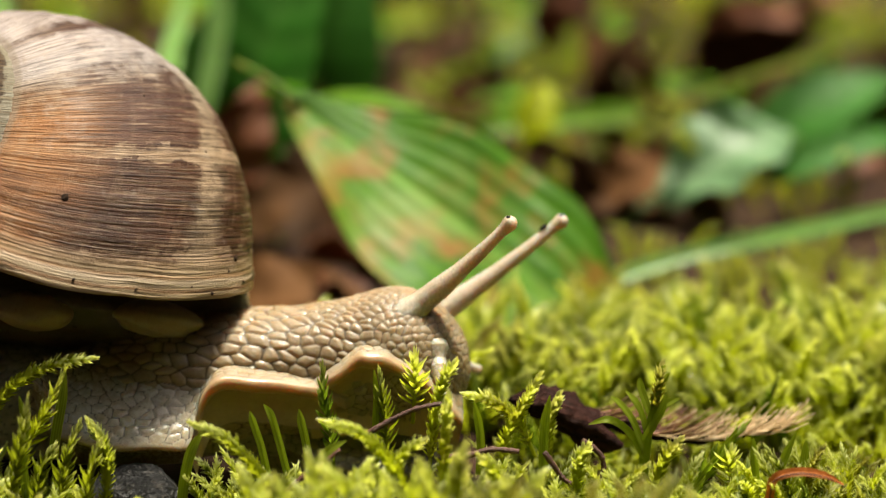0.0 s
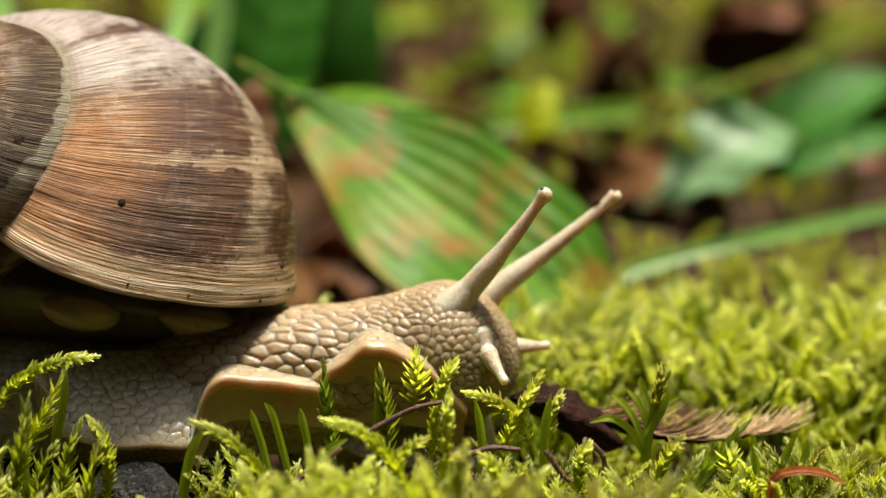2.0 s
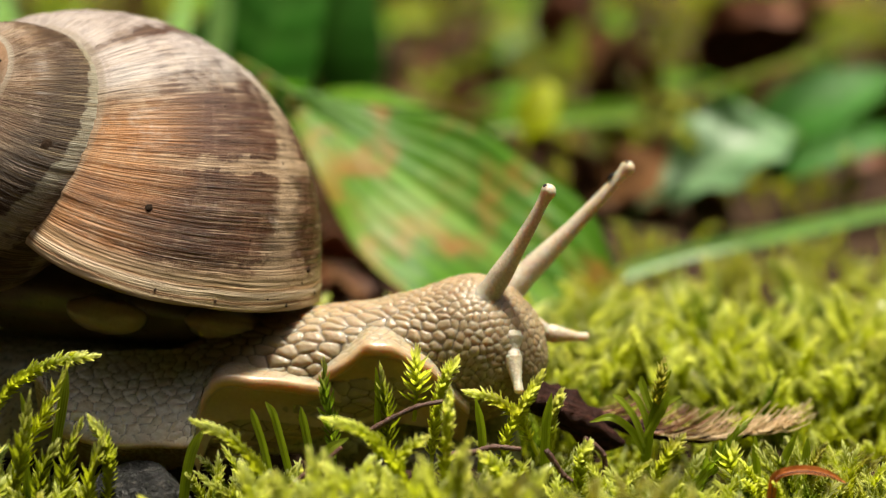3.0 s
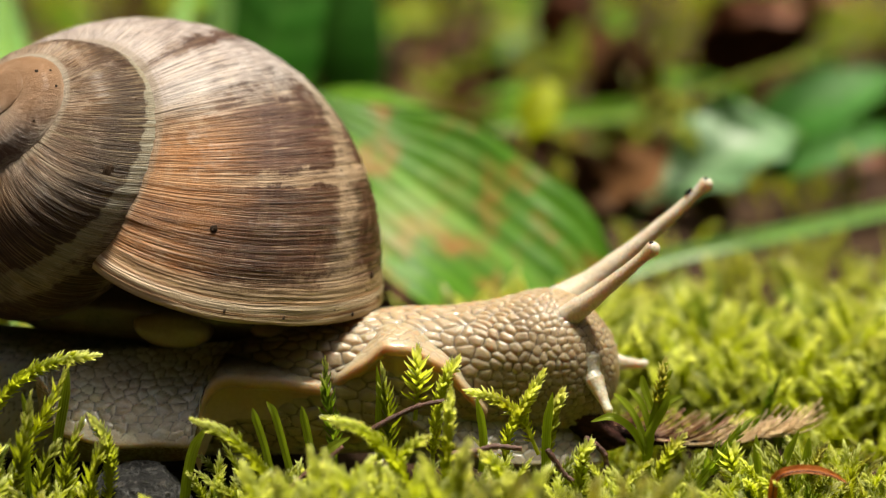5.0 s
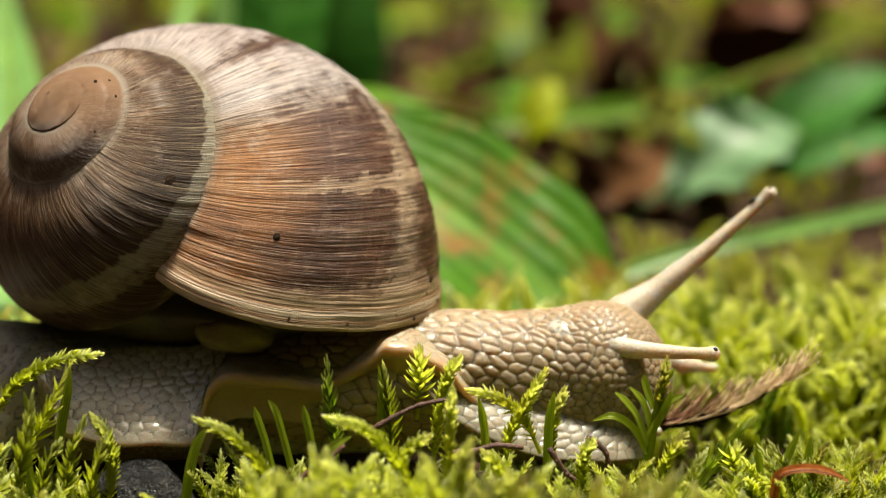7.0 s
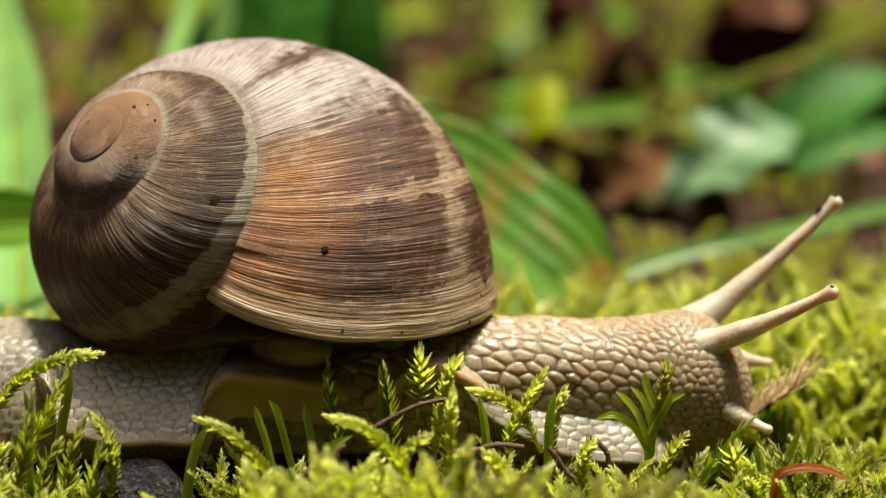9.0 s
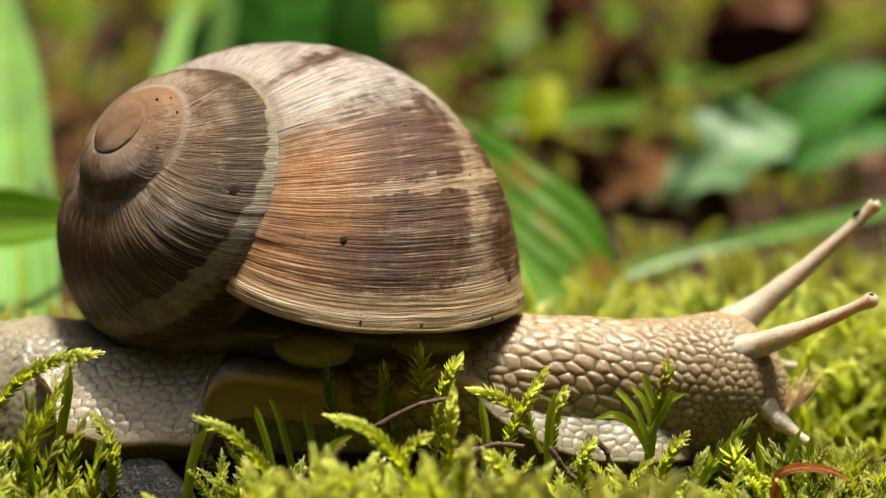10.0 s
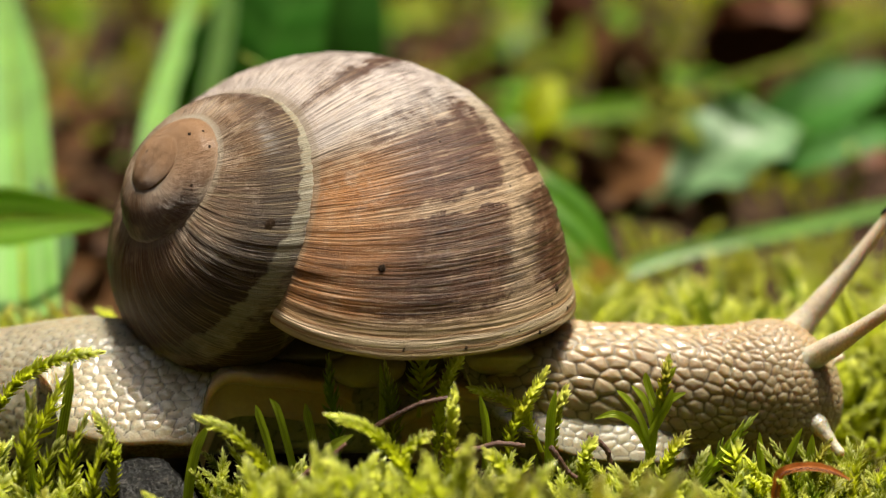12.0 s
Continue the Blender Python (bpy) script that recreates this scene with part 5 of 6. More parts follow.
for pts, w in [
    ([(-12.6, -15.0, -0.9), (-13.3, -15.0, 2.1), (-13.9, -15.0, 4.3), (-14.5, -15.0, 5.3)], 0.9),
    ([(-14.2, -16.0, -0.5), (-14.7, -16.0, 1.9), (-15.3, -16.0, 3.9), (-15.6, -16.0, 5.0)], 0.9),
    ([(-10.7, -14.5, -0.5), (-11.1, -14.5, 2.0), (-11.4, -14.5, 3.5), (-11.6, -14.5, 4.7)], 1.0),
    ([(-21.4, -18.0, -4.8), (-21.0, -18.0, -0.9), (-20.3, -18.0, 2.1), (-19.3, -18.0, 3.9)], 1.2),
    ([(3.6, -15.0, -0.9), (3.7, -15.0, 1.6), (3.5, -15.0, 3.6), (3.1, -15.0, 5.6)], 1.0),
    ([(9.0, -14.5, -1.0), (9.0, -14.5, 1.0), (9.1, -14.5, 3.5), (9.5, -14.5, 5.9)], 1.1),
    ([(-5.2, -13.5, -0.4), (-5.2, -13.5, 3.2), (-5.1, -13.5, 5.6), (-5.3, -13.5, 7.9)], 0.8),
    ([(27.4, -13.0, -4.1), (27.3, -13.0, -2.0), (27.1, -13.0, -0.0), (27.0, -13.0, 1.7)], 0.9),
    ([(28.7, -13.0, -4.6), (29.1, -13.0, -2.0), (29.7, -13.0, -0.0), (30.6, -13.0, 2.1)], 1.0),
    ([(20.9, -14.5, -3.5), (22.8, -14.5, -1.0), (24.2, -14.5, 1.0), (25.4, -14.5, 3.0)], 1.1),
    ([(30.9, -13.0, -5.1), (31.0, -13.0, -2.5), (31.4, -13.0, -0.0), (31.5, -13.0, 1.5)], 1),
    ([(-10.9, -19.0, -3.0), (-10.4, -19.0, 0.4), (-9.0, -19.0, 2.4), (-7.4, -19.0, 3.4)], 1.1),
    ([(-32.1, -16.0, 0.9), (-31.8, -16.0, 2.9), (-31.2, -16.0, 5.9), (-30.8, -16.0, 8.4)], 1.2),
    ([(-34.0, -18.0, -2.3), (-34.2, -18.0, 1.6), (-33.9, -18.0, 4.5), (-34.3, -18.0, 6.9)], 1.0),
    ([(26.7, 18.0, -0.3), (25.7, 18.0, 2.0), (24.0, 18.0, 3.8), (21.7, 18.0, 4.4)], 1.2),
    ([(24.1, 20.0, -0.9), (24.3, 20.0, 1.5), (24.8, 20.0, 4.5), (26.7, 20.0, 6.3)], 1.4),
]:
    narrow_leaf(pts, w, "narrow dark green blade standing in the moss")

# a tangle of small shoots beside the stone
r4 = np.random.default_rng(88)
for i in range(30):
    x, y = r4.uniform(-41, -28.5), r4.uniform(-24, -15)
    root = (x, y, float(ground_height(np.array(x), np.array(y))) - 0.5)
    c = bent(r4, r4.uniform(4.5, 8.0) + (1.5 if x < -34 else 0), r4.uniform(0.05, 0.45), r4.uniform(0.2, 1.0), 24) + np.array(root)
    shoot_thing(("feather", "spike", "tuft", "feather")[i % 4], c, (M_MOSS, M_MOSS_DARK, M_MOSS_PALE)[i % 3], FEATHER if i % 4 != 1 else SPIKE, 500 + i, root)

# loose shoots over the front of the carpet
rng = np.random.default_rng(77)
models = []
for i in range(12):
    kind, mat = [("feather", M_MOSS_PALE), ("feather", M_MOSS), ("spike", M_MOSS_DARK), ("feather", M_MOSS_PALE), ("tuft", M_MOSS), ("feather", M_MOSS)][i % 6]
    r2 = np.random.default_rng(300 + i)
    root = (-60 + 8 * i, -24.0, -7.5)
    c = bent(r2, r2.uniform(6.5, 9.5) if kind != "tuft" else 6, r2.uniform(0, 0.35), r2.uniform(0.2, 0.9), 24) + np.array(root)
    models.append(shoot_thing(kind, c, mat, FEATHER if kind != "spike" else SPIKE, 400 + i, root))
for i in range(150):
    x, y = rng.uniform(-44, 48), rng.uniform(-25, -10.5)
    if abs(x + 25.2) < 6.5 or (x < -18 and y > -15) or (x > 26 and y < -13):
        continue
    k = rng.uniform(0.65, 1.0) * (0.62 if y > -15 else 0.82) * (0.85 if x < 0 else 0.74)
    z = float(ground_height(np.array(x), np.array(y))) - 0.5
    copy_thing(models[rng.integers(12)], pose(x * MM, y * MM, z * MM, rng.normal(0, 8), rng.normal(0, 8), rng.uniform(0, 360)) @ Matrix.Scale(k, 4))
for i in range(46):
    # tall pale shoots nearest to the eye
    x, y = rng.uniform(-16.5, 22), rng.uniform(-37, -25)
    z = float(ground_height(np.array(x), np.array(y))) - 0.5
    copy_thing(models[[0, 3, 6, 9, 0, 3][rng.integers(6)]], pose(x * MM, y * MM, z * MM, rng.normal(0, 10), rng.normal(0, 10), rng.uniform(0, 360)) @ Matrix.Scale(rng.uniform(0.75, 1.1) * (1.0 if x < 6 else 0.72), 4))
for i in range(36):
    # pale fronds along the front of the fold
    x, y = rng.uniform(-15, 24), rng.uniform(-26, -16)
    z = float(ground_height(np.array(x), np.array(y))) - 0.3
    copy_thing(models[[0, 3, 6, 9][rng.integers(4)]], pose(x * MM, y * MM, z * MM, rng.normal(0, 14), rng.normal(0, 14), rng.uniform(0, 360)) @ Matrix.Scale(rng.uniform(0.55, 0.85), 4))
for i in range(70):
    x, y = rng.uniform(2, 62), rng.uniform(8, 40)
    z = float(ground_height(np.array(x), np.array(y))) - 0.5
    copy_thing(models[rng.integers(12)], pose(x * MM, y * MM, z * MM, rng.normal(0, 8), rng.normal(0, 8), rng.uniform(0, 360)) @ Matrix.Scale(rng.uniform(0.9, 1.35), 4))


# ---- fringed strip, bark flake, twigs, orange leaf ----
def strip_thing():
    """A dark strip that frays into a fan of straw-coloured fibres; its tip is the origin."""
    th = thing("bark_strip", "dark strip with a frayed fan of straw-coloured fibres", "bark")
    spine = [(-21, 0.6, 1.2), (-15, 0.3, -0.9), (-10, 0, -1.9), (-5, 0, -1.6), (-1.5, 0, -0.7)]
    part("spine", rod_mesh("spine", spine, 0.75, 0.12, M_BARK, 40, 10, 0.5), th, "dark red-brown spine")
    c = spline(spine, 60)
    r3 = np.random.default_rng(9)
    for i in range(170):
        k = int(np.interp(i, [0, 169], [5, 58]))
        p = c[k] + np.array([0, r3.normal(0, 0.35), 0.15])
        ln = np.interp(i, [0, 60, 169], [4.2, 4.6, 3.4]) * r3.uniform(0.7, 1.15)
        lift = np.interp(i, [0, 80, 169], [0.16, 0.30, 0.32]) + r3.normal(0, 0.10)
        way = np.array([1.0, r3.normal(0, 0.22), lift])
        pts = [p, p + way * ln * 0.5 + np.array([0, 0, -0.25]), p + way * ln + np.array([0, 0, 0.3 + 0.7 * r3.uniform() ** 2])]
        straw = i > 62 + 20 * r3.normal()
        part("fibre", rod_mesh("fibre", pts, 0.09, 0.035, M_FIBRE if straw else M_FIBRE_RED, 8, 5), th, "straw-coloured fibre" if straw else "red-brown fibre")
    return th


STRIP = strip_thing()


def flake(name, label, size, at, turn, material, seed):
    n = 40
    u = np.linspace(0, 1, n)[:, None]
    a = np.linspace(0, 2 * math.pi, 28, endpoint=False)[None]
    r = np.sin(np.clip(u * math.pi, 0.03, 3.1)) ** 0.6 * (0.75 + 0.5 * soft_noise(u * 6, np.cos(a) * 2 + 4, seed)) * (0.85 + 0.3 * soft_noise(u * 18, np.sin(a) * 6 + 9, seed)) * (0.82 + 0.36 * soft_noise(u * 2.5 + 0 * a, a * 5 + 3, seed + 2))
    p = np.stack([(u - 0.5) * size[0] + 0 * a, r * np.cos(a) * size[1] / 2, r * np.sin(a) * size[2] / 2 + 0.8 * np.sin(u * 5)], -1)
    ob = new(name, mesh_of(name, p.reshape(-1, 3), grid_faces(n, 28, True)[:, ::-1], material))
    ob.matrix_basis = pose(at[0] * MM, at[1] * MM, at[2] * MM, *turn)
    return tagged(ob, label, "bark")


flake("bark_flake", "dark wet bark flake half sunk in moss", (11.0, 3.4, 3.2), (11.6, -5.2, 1.1), (10, 17, -8), M_BARK, 3)
flake("bark_flake", "small dark bark crumb in the moss", (4.5, 1.6, 1.0), (3.0, -13.5, -2.2), (0, 4, 10), M_BARK, 4)
for label, pts, r in [
    ("thin red-brown twig lying across the moss", [(-6.1, -16.5, 3.0), (-3.9, -16.5, 4.3), (-1.8, -16.5, 5.3), (0.4, -16.5, 5.8)], 0.26),
    ("thin dark twig in the moss", [(-12.4, -20.0, -0.8), (-10.8, -20.0, 0.7), (-9.4, -20.0, 1.6), (-7.9, -20.0, 2.9)], 0.24),
    ("dark twig sunk in the moss", [(0.5, -15.5, 0.8), (2.7, -15.5, 1.0), (4.6, -15.5, 1.5), (6.9, -15.5, 1.3)], 0.3),
    ("red-brown curled leaf stalk in the moss", [(12.3, -14.0, 1.8), (13.3, -14.0, 1.1), (14.0, -14.0, 0.3), (14.2, -14.0, -0.9)], 0.3),
    ("dark twig sunk in the moss", [(9.0, -16.0, 1.4), (9.8, -16.0, 0.2), (10.5, -16.0, -0.8), (11.4, -16.0, -1.5)], 0.28),
]:
    ob = new("twig", rod_mesh("twig", pts, r, r * 0.75, M_TWIG, 34, 9, 0.35))
    tagged(ob, label, "twig")


def ribbon_leaf():
    """A dry leaf bent like a hook: one end stands in the moss, the other lies over it."""
    th = thing("dead_leaf", "curled orange-brown dead leaf lying in the moss", "leaf")
    pts = [(27.1, -21.0, -3.0), (27.1, -21.0, -0.6), (27.5, -21.0, 0.8), (29.4, -21.0, 1.3), (31.5, -21.0, 1.0), (33.1, -21.0, 0.2)]
    part("blade", blade_mesh("blade", pts, 0.72, M_ORANGE, 0.0, (0.2, -0.8, 0.5)), th)
    part("midrib", rod_mesh("midrib", [(x, y - 0.15, z - 0.1) for x, y, z in pts], 0.05, 0.03, M_TWIG), th, "darker midrib")


ribbon_leaf()


def moss_plant():
    """The single upright plant before the snail's path: thick stem, few curved leaves, pale tip."""
    th = thing("moss_plant", "upright green moss plant with curved leaves and pale tip", "moss")
    stem = [(17.6, -12.6, -6.5), (17.7, -12.6, -1.0), (18.1, -12.5, 2.2), (18.7, -12.5, 5.2), (19.2, -12.5, 8.0)]
    part("stem", rod_mesh("stem", stem, 0.52, 0.24, M_MOSS_BLADE, 30, 10, 0.2), th)
    for pts, w in [
        ([(17.7, -12.9, -0.0), (16.4, -12.9, 2.2), (14.7, -12.9, 3.3), (12.9, -12.9, 2.9)], 0.37),
        ([(17.7, -12.9, 0.7), (16.7, -12.9, 3.2), (15.7, -12.9, 4.6), (14.8, -12.9, 5.4)], 0.32),
        ([(18.0, -12.4, 1.8), (17.6, -12.4, 3.4), (17.0, -12.4, 4.7), (16.1, -12.4, 5.7)], 0.32),
        ([(18.0, -12.5, 2.3), (18.7, -12.5, 3.8), (19.5, -12.5, 4.6), (20.7, -12.5, 5.1)], 0.41),
        ([(17.7, -12.9, 1.5), (18.6, -12.9, 3.2), (19.1, -12.9, 4.2), (19.5, -12.9, 5.5)], 0.41),
        ([(18.1, -12.7, 3.9), (17.6, -12.7, 5.2), (17.3, -12.7, 6.2), (17.2, -12.7, 6.9)], 0.37),
        ([(18.3, -12.4, 4.8), (18.9, -12.4, 5.8), (19.3, -12.4, 6.6), (19.8, -12.4, 7.3)], 0.32),
    ]:
        part("leaf", blade_mesh("leaf", pts, w * 1.7, M_MOSS_BLADE, 0.3), th)
    c = spline(stem, 26)[13:]
    _, v, f, a = moss_shoot("feather", np.random.default_rng(61), True, c)
    part("tip", mesh_of("tip", c.mean(0) + (v - c.mean(0)) * np.array([0.8, 0.8, 1.0]), f, M_MOSS_PALE, [("age", a), ("tint", np.full(len(v), 0.7))]), th, "pale leafy tip")


moss_plant()


# ---- what moves ----
# the shell: seconds, turn vector in degrees, shift in millimetres, against its last pose
SHELL_ROWS = [
    (0, -8.61, 9.99, 5.95, -27.41, 1.52, 4.72),
    (0.5, -8.52, 11.05, 6.27, -26.4, 1.79, 4.62),
    (1, -8.03, 10.94, 6.35, -25.49, 2.01, 4.52),
    (1.5, -8.69, 12.4, 6.34, -24.41, 2.38, 4.57),
    (2, -7.57, 12.34, 7.87, -23.52, 2.97, 4.41),
    (2.5, -7.62, 12.79, 8.03, -22.5, 2.87, 4.42),
    (3, -6.48, 12.56, 7.65, -21.18, 2.77, 4.23),
    (5, -2.32, 9.87, 8.69, -16.07, 2.65, 3.24),
    (5.5, -2.85, 9.94, 9.12, -14.69, 2.64, 3.1),
    (6, -2.63, 9.83, 9.76, -13.51, 2.69, 3.03),
    (6.5, -2.32, 9.76, 9.94, -12.28, 2.71, 2.94),
    (7, -1.78, 8.91, 9.26, -11.07, 2.38, 2.57),
    (9, -1.24, 4.51, 7.27, -6.6, 1.55, 1.28),
    (9.5, -2.36, 3.86, 6.28, -5.54, 0.87, 1.07),
    (10, -5.03, 4.38, 3.99, -4.19, 1.1, 1.19),
    (10.5, -4.88, 3.44, 2.55, -3.15, 0.85, 0.93),
    (11, -4.22, 2.69, 1.61, -2.04, 0.82, 0.74),
    (11.5, -2.02, 1.15, 0.53, -1, 0.67, 0.35),
    (12, -0, 0, 0, -0, -0, -0),
]
# where neck and head meet: seconds, x, y, z, pitch (nose up is negative)
HEAD_ROWS = [
    (0, -4.41, -3, 6.15, -7),
    (0.5, -3.82, -3, 5.91, -7),
    (1, -2.37, -3, 6.09, -8),
    (1.5, -1.18, -3, 6.26, -8),
    (2, -0.14, -3, 6.54, -9),
    (2.5, 1.06, -3, 6.81, -10),
    (3, 2.35, -3, 7.04, -11),
    (5, 8.75, -3, 5.74, -6),
    (5.5, 10.54, -3, 5.45, -5),
    (6, 11.47, -3, 4.7, -2.5),
    (6.5, 12.6, -3, 4.51, -2),
    (7, 13.48, -3, 4.54, -2),
    (9, 20.55, -3, 3.65, -1),
    (9.5, 22.31, -3, 3.48, -0.5),
    (10, 23.87, -3, 3.41, 0),
    (10.5, 25.27, -3, 3.13, 0),
    (11, 26.58, -3, 3.11, 0),
    (11.5, 27.83, -3, 2.94, 0),
    (12, 28.68, -3, 2.71, 0),
]
# tentacles: seconds, root x, y, z, tip x, y, z
NEAR_ROWS = [
    (0, -2.39, -5.5, 11.36, 6.79, -7, 19.68),
    (0.5, -1.72, -5.5, 11.58, 7.49, -7, 20.04),
    (1, -0.35, -5.5, 11.75, 7.99, -7, 21.74),
    (1.5, 0.77, -5.5, 11.77, 9.32, -7, 21.76),
    (2, 1.64, -5.5, 12.09, 9.59, -7, 22.12),
    (2.5, 2.46, -5.5, 11.7, 8.88, -7, 22.09),
    (3, 3.63, -5.5, 11.82, 9.78, -7, 22.4),
    (5, 10.61, -5.5, 10.28, 18.95, -7, 17.14),
    (5.5, 11.54, -5.5, 8.77, 21.3, -7, 13.6),
    (6, 11.75, -5.5, 9, 20.67, -7, 10.09),
    (6.5, 13.97, -5.5, 7.95, 22.91, -7, 8.13),
    (7, 14.63, -5.5, 7.92, 24.48, -7, 7.18),
    (9, 22.73, -5.5, 7.67, 34.55, -7, 12.97),
    (9.5, 23.15, -5.5, 6.56, 35.74, -7, 12.2),
    (10, 25.57, -5.5, 7.01, 37.99, -7, 12.23),
    (10.5, 26.88, -5.5, 6.01, 39.91, -7, 10.9),
    (11, 28.81, -5.5, 6.1, 41.82, -7, 9.87),
    (11.5, 30.85, -5.5, 6.08, 42.24, -7, 10.97),
    (12, 31.1, -5.5, 5.7, 41.39, -7, 12.97),
]
FAR_ROWS = [
    (0, 0.62, 0.5, 10.21, 11.85, 2, 18.11),
    (0.5, 1.57, 0.5, 10.81, 13.58, 2, 17.24),
    (1, 2.37, 0.5, 11.2, 13.99, 2, 19.24),
    (1.5, 3.63, 0.5, 10.9, 15.18, 2, 20.15),
    (2, 4.63, 0.5, 11.55, 16.59, 2, 20.27),
    (2.5, 5.64, 0.5, 11.36, 17.77, 2, 21.85),
    (3, 6.43, 0.5, 11.9, 17.57, 2, 22.9),
    (5, 12, 0.5, 11.01, 24.68, 2, 21.29),
    (5.5, 13.98, 0.5, 10.45, 27.61, 2, 19.86),
    (6, 15.49, 0.5, 10.11, 29.38, 2, 18.27),
    (6.5, 16.76, 0.5, 9.07, 30.88, 2, 18.29),
    (7, 17.43, 0.5, 9.84, 30.36, 2, 20.36),
    (9, 24.3, 0.5, 9.37, 36.3, 2, 19.47),
    (9.5, 24.93, 0.5, 8.45, 38.02, 2, 19.71),
    (10, 27.23, 0.5, 8.69, 39.78, 2, 19.12),
    (10.5, 28.27, 0.5, 7.88, 41.23, 2, 19.68),
    (11, 30.13, 0.5, 8.87, 39.43, 2, 21.64),
    (11.5, 30.95, 0.5, 8.43, 40.72, 2, 19.91),
    (12, 32.35, 0.5, 7.83, 41.95, 2, 19.63),
]
LOW_NEAR_ROWS = [
    (0, 0.1, -7.6, 7.03, 0.83, -10.2, 4.19),
    (0.5, -0.17, -7.6, 8.53, 0.8, -10.2, 5.17),
    (1, 1.87, -7.6, 8.49, 3.21, -10.2, 6.65),
    (1.5, 3.47, -7.6, 8.97, 5.48, -10.2, 6.01),
    (2, 4.24, -7.6, 8.02, 5.94, -10.2, 5.57),
    (2.5, 5.16, -7.6, 7.37, 6.08, -10.2, 4.28),
    (3, 6.36, -7.6, 7.95, 7.03, -10.2, 4.6),
    (5, 13.35, -7.6, 5.86, 14.77, -10.2, 2.82),
    (5.5, 14.43, -7.6, 4.19, 15.65, -10.2, 0.4),
    (6, 15.51, -7.6, 2.88, 15.78, -10.2, -0.44),
    (6.5, 16.34, -7.6, 4.14, 17.12, -10.2, 1.83),
    (7, 17.83, -7.6, 2.57, 18.97, -10.2, 0.79),
    (9, 25.44, -7.6, 2.16, 28.66, -10.2, 1.09),
    (9.5, 26.71, -7.6, 2.25, 30.64, -10.2, 1.38),
    (10, 29.04, -7.6, 1.92, 32.06, -10.2, -0.12),
    (10.5, 30.22, -7.6, 0.4, 32.01, -10.2, -1.77),
    (11, 30.65, -7.6, 1.68, 32.62, -10.2, -1.48),
    (11.5, 32.23, -7.6, 1.66, 33.25, -10.2, -1.65),
    (12, 32.61, -7.6, 1.64, 34.78, -10.2, -1.21),
]
LOW_FAR_ROWS = [
    (0, 1.39, -1, 5.82, 4.09, 0, 4.17),
    (0.5, 3.67, -1, 5.57, 5.25, 0, 4.4),
    (1, 5.09, -1, 5.54, 7.55, 0, 4.42),
    (1.5, 5.42, -1, 6.24, 8.71, 0, 5.56),
    (2, 7.13, -1, 6.74, 10.32, 0, 6.43),
    (2.5, 7.92, -1, 7.49, 11.84, 0, 6.98),
    (3, 9.63, -1, 7.99, 13.77, 0, 7.1),
    (5, 16.14, -1, 5.13, 19.09, 0, 4.54),
    (5.5, 17.03, -1, 5, 20.45, 0, 4.62),
    (6, 18.8, -1, 4.86, 22.39, 0, 3.79),
    (6.5, 20.05, -1, 4.68, 23.82, 0, 3.12),
    (7, 20.93, -1, 5.02, 25.31, 0, 4.06),
    (9, 27.55, -1, 5.18, 30.26, 0, 4.49),
    (9.5, 28.14, -1, 5.64, 31.46, 0, 5.22),
    (10, 30.2, -1, 4.83, 32.47, 0, 4.13),
    (10.5, 30.96, -1, 4.81, 33.08, 0, 4.01),
    (11, 32.23, -1, 4.79, 34.77, 0, 3.99),
    (11.5, 33.74, -1, 5.04, 35.93, 0, 4.24),
    (12, 34.77, -1, 4.76, 36.61, 0, 5.02),
]
# the raised arch of the foot edge: seconds, x, y, z, pitch
ARCH_ROWS = [
    (0, -5.9, 0, 8.59, 0),
    (0.5, -5.92, 0, 8.91, 0),
    (1, -5.36, 0, 9.18, 0),
    (1.5, -5.58, 0, 9.35, 0),
    (2, -5.6, 0, 9.36, 0),
    (2.5, -5.53, 0, 9.38, 0),
    (3, -5.46, 0, 9.35, 0),
    (5, -3.99, 0, 9.25, 0),
    (5.5, -4.13, 0, 9.32, 0),
    (6, -3.78, 0, 9.2, 0),
    (6.5, -3.91, 0, 9.12, 0),
    (7, -4.14, 0, 9.1, 0),
    (9, -1.22, 0, 7.54, 0),
    (9.5, -0.8, 0, 7.12, 0),
    (10, -0.42, 0, 7, 2),
    (10.5, 0.34, 0, 6.58, 4),
    (11, 1.55, 0, 5.85, 6),
    (11.5, 1.88, 0, 5.53, 6),
    (12, 2.25, 0, 5.21, 6),
]
# the front edge of the foot creeps out from below the neck and then stays: seconds, x, y, z, pitch
FRONT_ROWS = [
    (0, -20.37, 4, -1.96, 0),
    (3, -14.55, 4, -1.47, 0),
    (5, -7.28, 1.5, -0.59, 0),
    (6, -5.33, 0.5, 0, 0),
    (7, -3.88, 0, 0.24, 0),
    (9, -0.48, 0, 0, 0),
    (10, 0, 0, 0, 0),
    (12, 0, 0, 0, 0),
]
# the fringed strip, pushed up by the snail: seconds, tip x, y, z, pitch
STRIP_ROWS = [
    (0, 31.97, -5, 1.03, 0),
    (3, 32.02, -5, 0.87, 0),
    (5, 32.94, -5, 0.76, -3),
    (5.5, 32.98, -5, 1.26, -6),
    (6, 33.06, -5, 3.43, -12),
    (6.5, 32.79, -5, 5.39, -18),
    (7, 32.38, -5, 5.98, -20),
    (9, 32.56, -5, 5.15, -24),
    (10, 32.69, -5, 3.71, -30),
    (12, 32.32, -5, 2.44, -34),
]


def glide(rows, t):
    """Values at t between the rows."""
    a = np.array(rows, float)
    return [float(np.interp(t, a[:, 0], a[:, i])) for i in range(1, a.shape[1])]


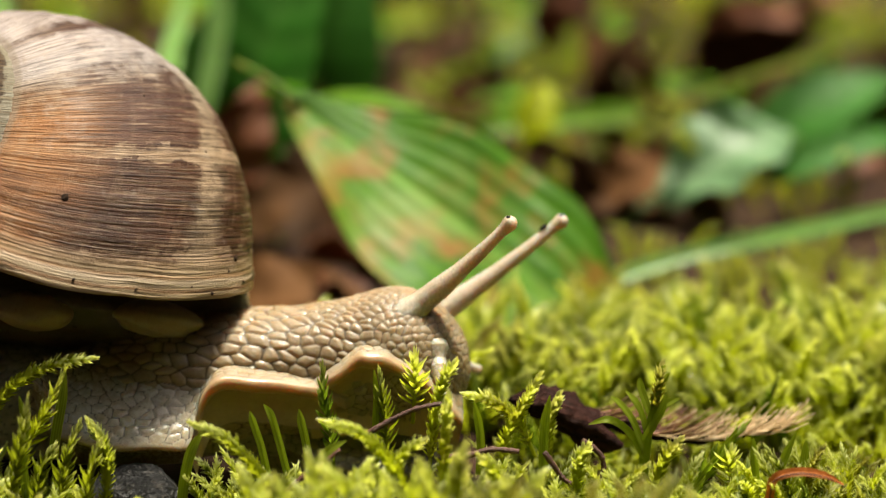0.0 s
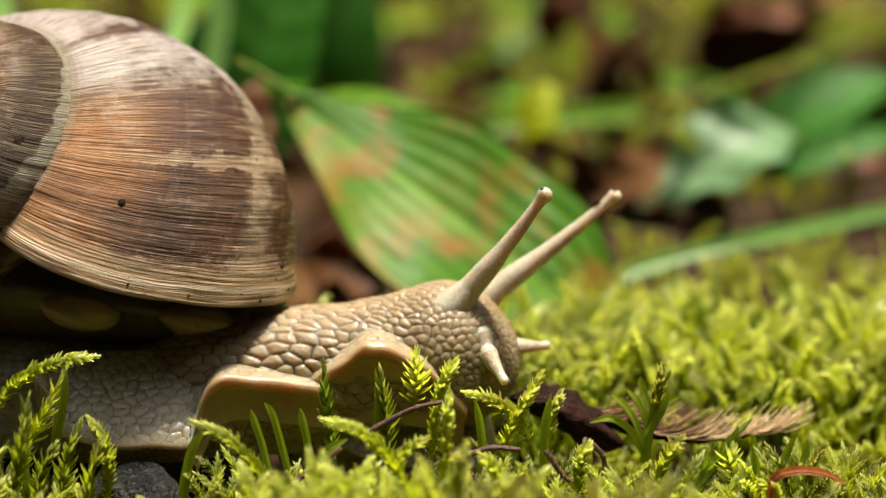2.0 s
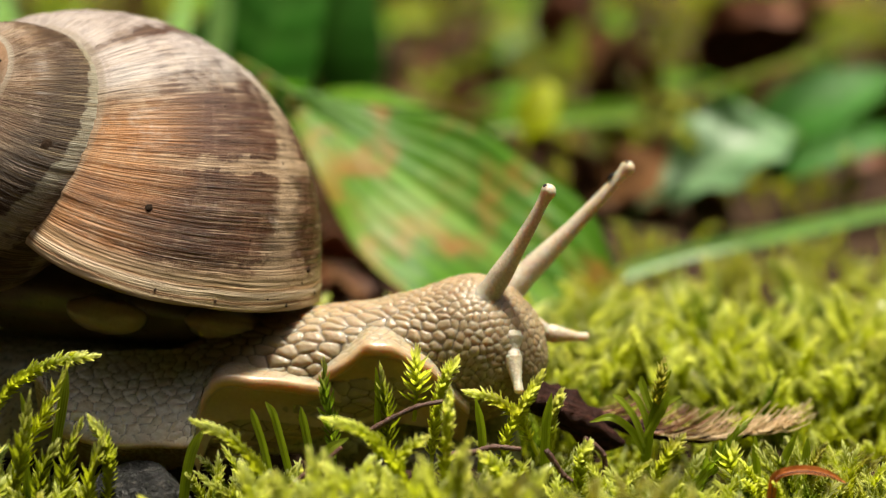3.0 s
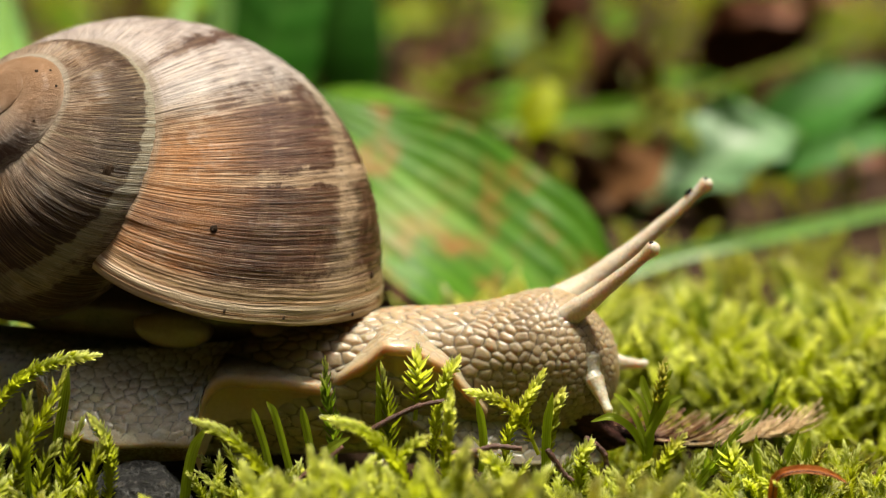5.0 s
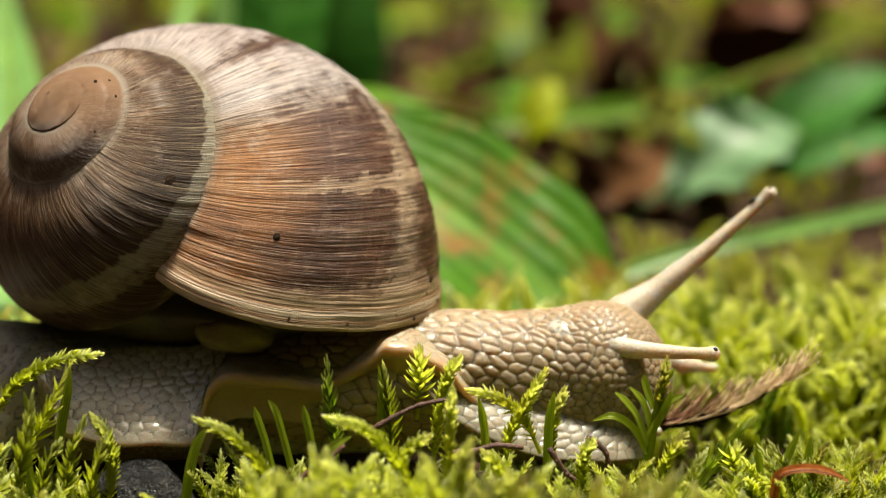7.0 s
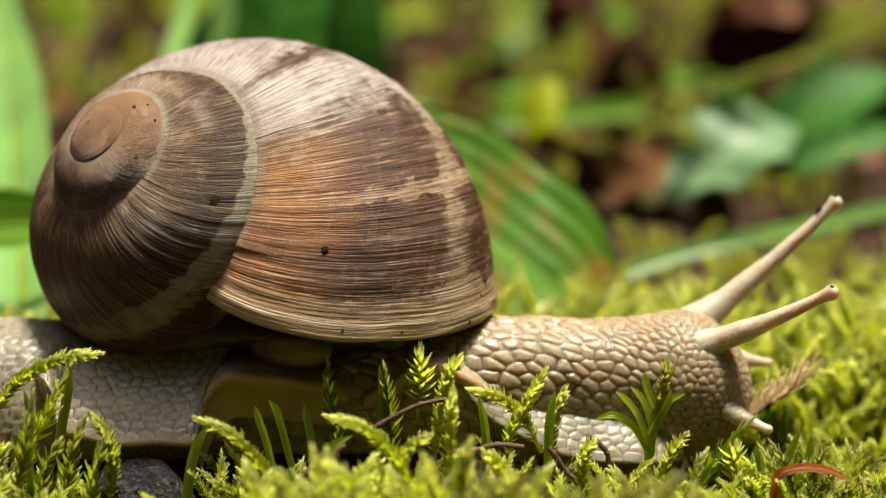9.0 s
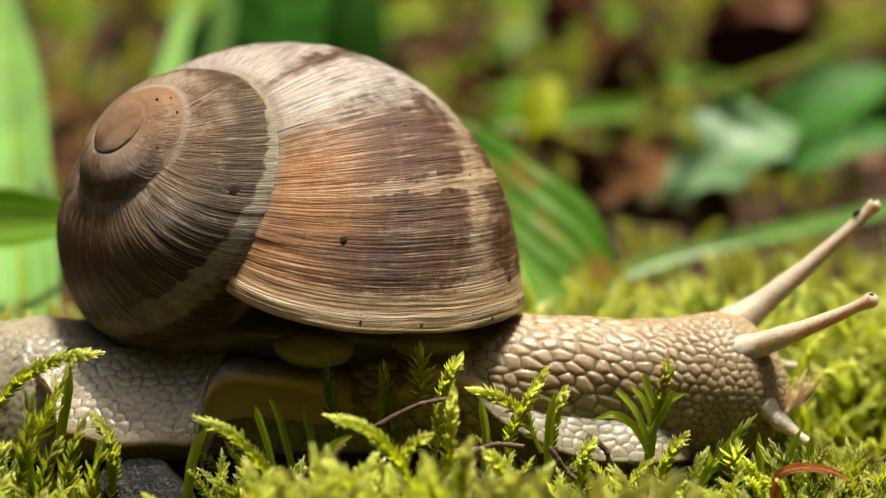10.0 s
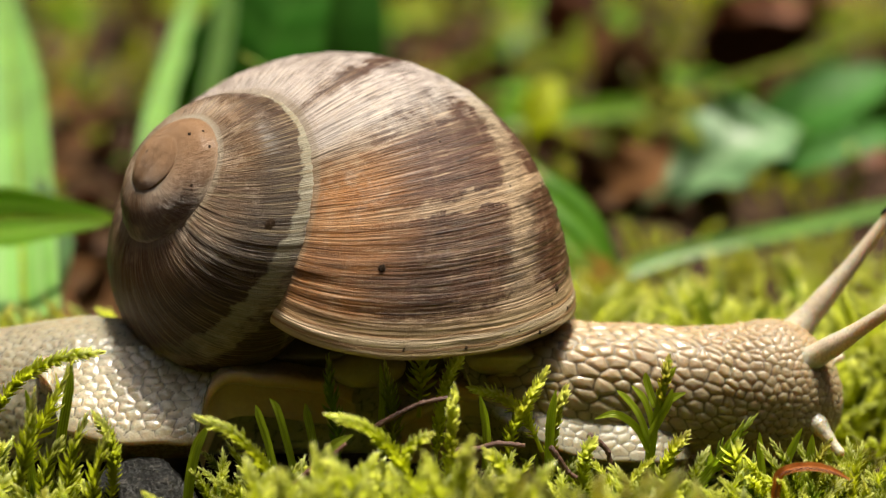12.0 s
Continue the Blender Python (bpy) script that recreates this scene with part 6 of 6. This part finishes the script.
def shell_pose(row):
    t, rx, ry, rz, x, y, z = row
    w = Vector((radians(rx), radians(ry), radians(rz)))
    turn = Matrix.Rotation(w.length, 4, w.normalized()) if w.length > 1e-6 else Matrix.Identity(4)
    go = Vector((x, y, z))
    return Matrix.Translation((SHELL_MID + go) * MM) @ turn @ Matrix.Translation((SHELL_APEX - SHELL_MID) * MM) @ SHELL_BASE


def aimed(root, tip, length):
    """A tentacle whose tip is at tip; the root sinks into the head when it is drawn in."""
    d = (Vector(tip) - Vector(root)).normalized()
    m = d.to_track_quat("X", "Z").to_matrix().to_4x4()
    m.translation = (Vector(tip) - d * length) * MM
    return m


def nearer(p, dy):
    """The point p moved by dy along its line of sight."""
    v = Vector(p) - EYE / MM
    return EYE / MM + v * ((v.y + dy) / v.y)


def near_tentacle(t):
    row = glide(NEAR_ROWS, t)
    root, tip = (float(np.interp(t, [0, 3, 5, 6, 7, 9, 12], v)) for v in ([0, 0, -0.4, -1.3, -1.3, -0.4, -0.4], [0, 0, -1.5, -4.2, -4.2, -3.0, -3.0]))
    return aimed(nearer(row[:3], root), nearer(row[3:], tip), 17.0)


def motions():
    base = [(r[0], pose((SHELL_MID[0] + r[4]) * MM, 0, -2 * MM)) for r in SHELL_ROWS]
    walk(SNAIL["snail"], base)
    times = [r[0] for r in SHELL_ROWS]
    back = {t: m.inverted() for t, m in base}

    def on_snail(key, make):
        walk(SNAIL[key], [(t, back[t] @ make(t)) for t in times])

    by_time = {r[0]: r for r in SHELL_ROWS}
    on_snail("shell", lambda t: shell_pose(by_time[t]))
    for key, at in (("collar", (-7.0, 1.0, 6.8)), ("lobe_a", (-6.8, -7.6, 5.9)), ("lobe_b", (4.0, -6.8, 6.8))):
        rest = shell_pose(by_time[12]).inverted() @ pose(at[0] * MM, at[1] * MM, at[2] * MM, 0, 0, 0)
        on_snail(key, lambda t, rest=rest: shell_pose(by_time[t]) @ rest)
    on_snail("foot", lambda t: pose(by_time[t][4] * MM, 0, 0))

    def head(t):
        x, y, z, p = glide(HEAD_ROWS, t)
        return pose(x * MM, y * MM, z * MM, 0, p, 0)

    on_snail("head", head)
    on_snail("lip", lambda t: head(t) @ pose(4.3 * MM, 0, -3.6 * MM))
    on_snail("skirt", lambda t: pose(0, 0, 0))
    on_snail("fold", lambda t: pose(0, 0, 0))

    def placed(rows, t):
        x, y, z, p = glide(rows, t)
        return pose(x * MM, y * MM, z * MM, 0, p, 0)

    on_snail("arch", lambda t: Matrix.Translation((0, -9.5 * MM, 0)) @ placed(ARCH_ROWS, t))
    on_snail("front", lambda t: placed(FRONT_ROWS, t))
    walk(STRIP, [(r[0], placed(STRIP_ROWS, r[0])) for r in STRIP_ROWS])
    on_snail("near", near_tentacle)
    for key, rows, length in (("far", FAR_ROWS, 20.5), ("low_near", LOW_NEAR_ROWS, 5.6), ("low_far", LOW_FAR_ROWS, 5.6)):
        on_snail(key, lambda t, rows=rows, length=length: aimed(glide(rows, t)[:3], glide(rows, t)[3:], length))


motions()
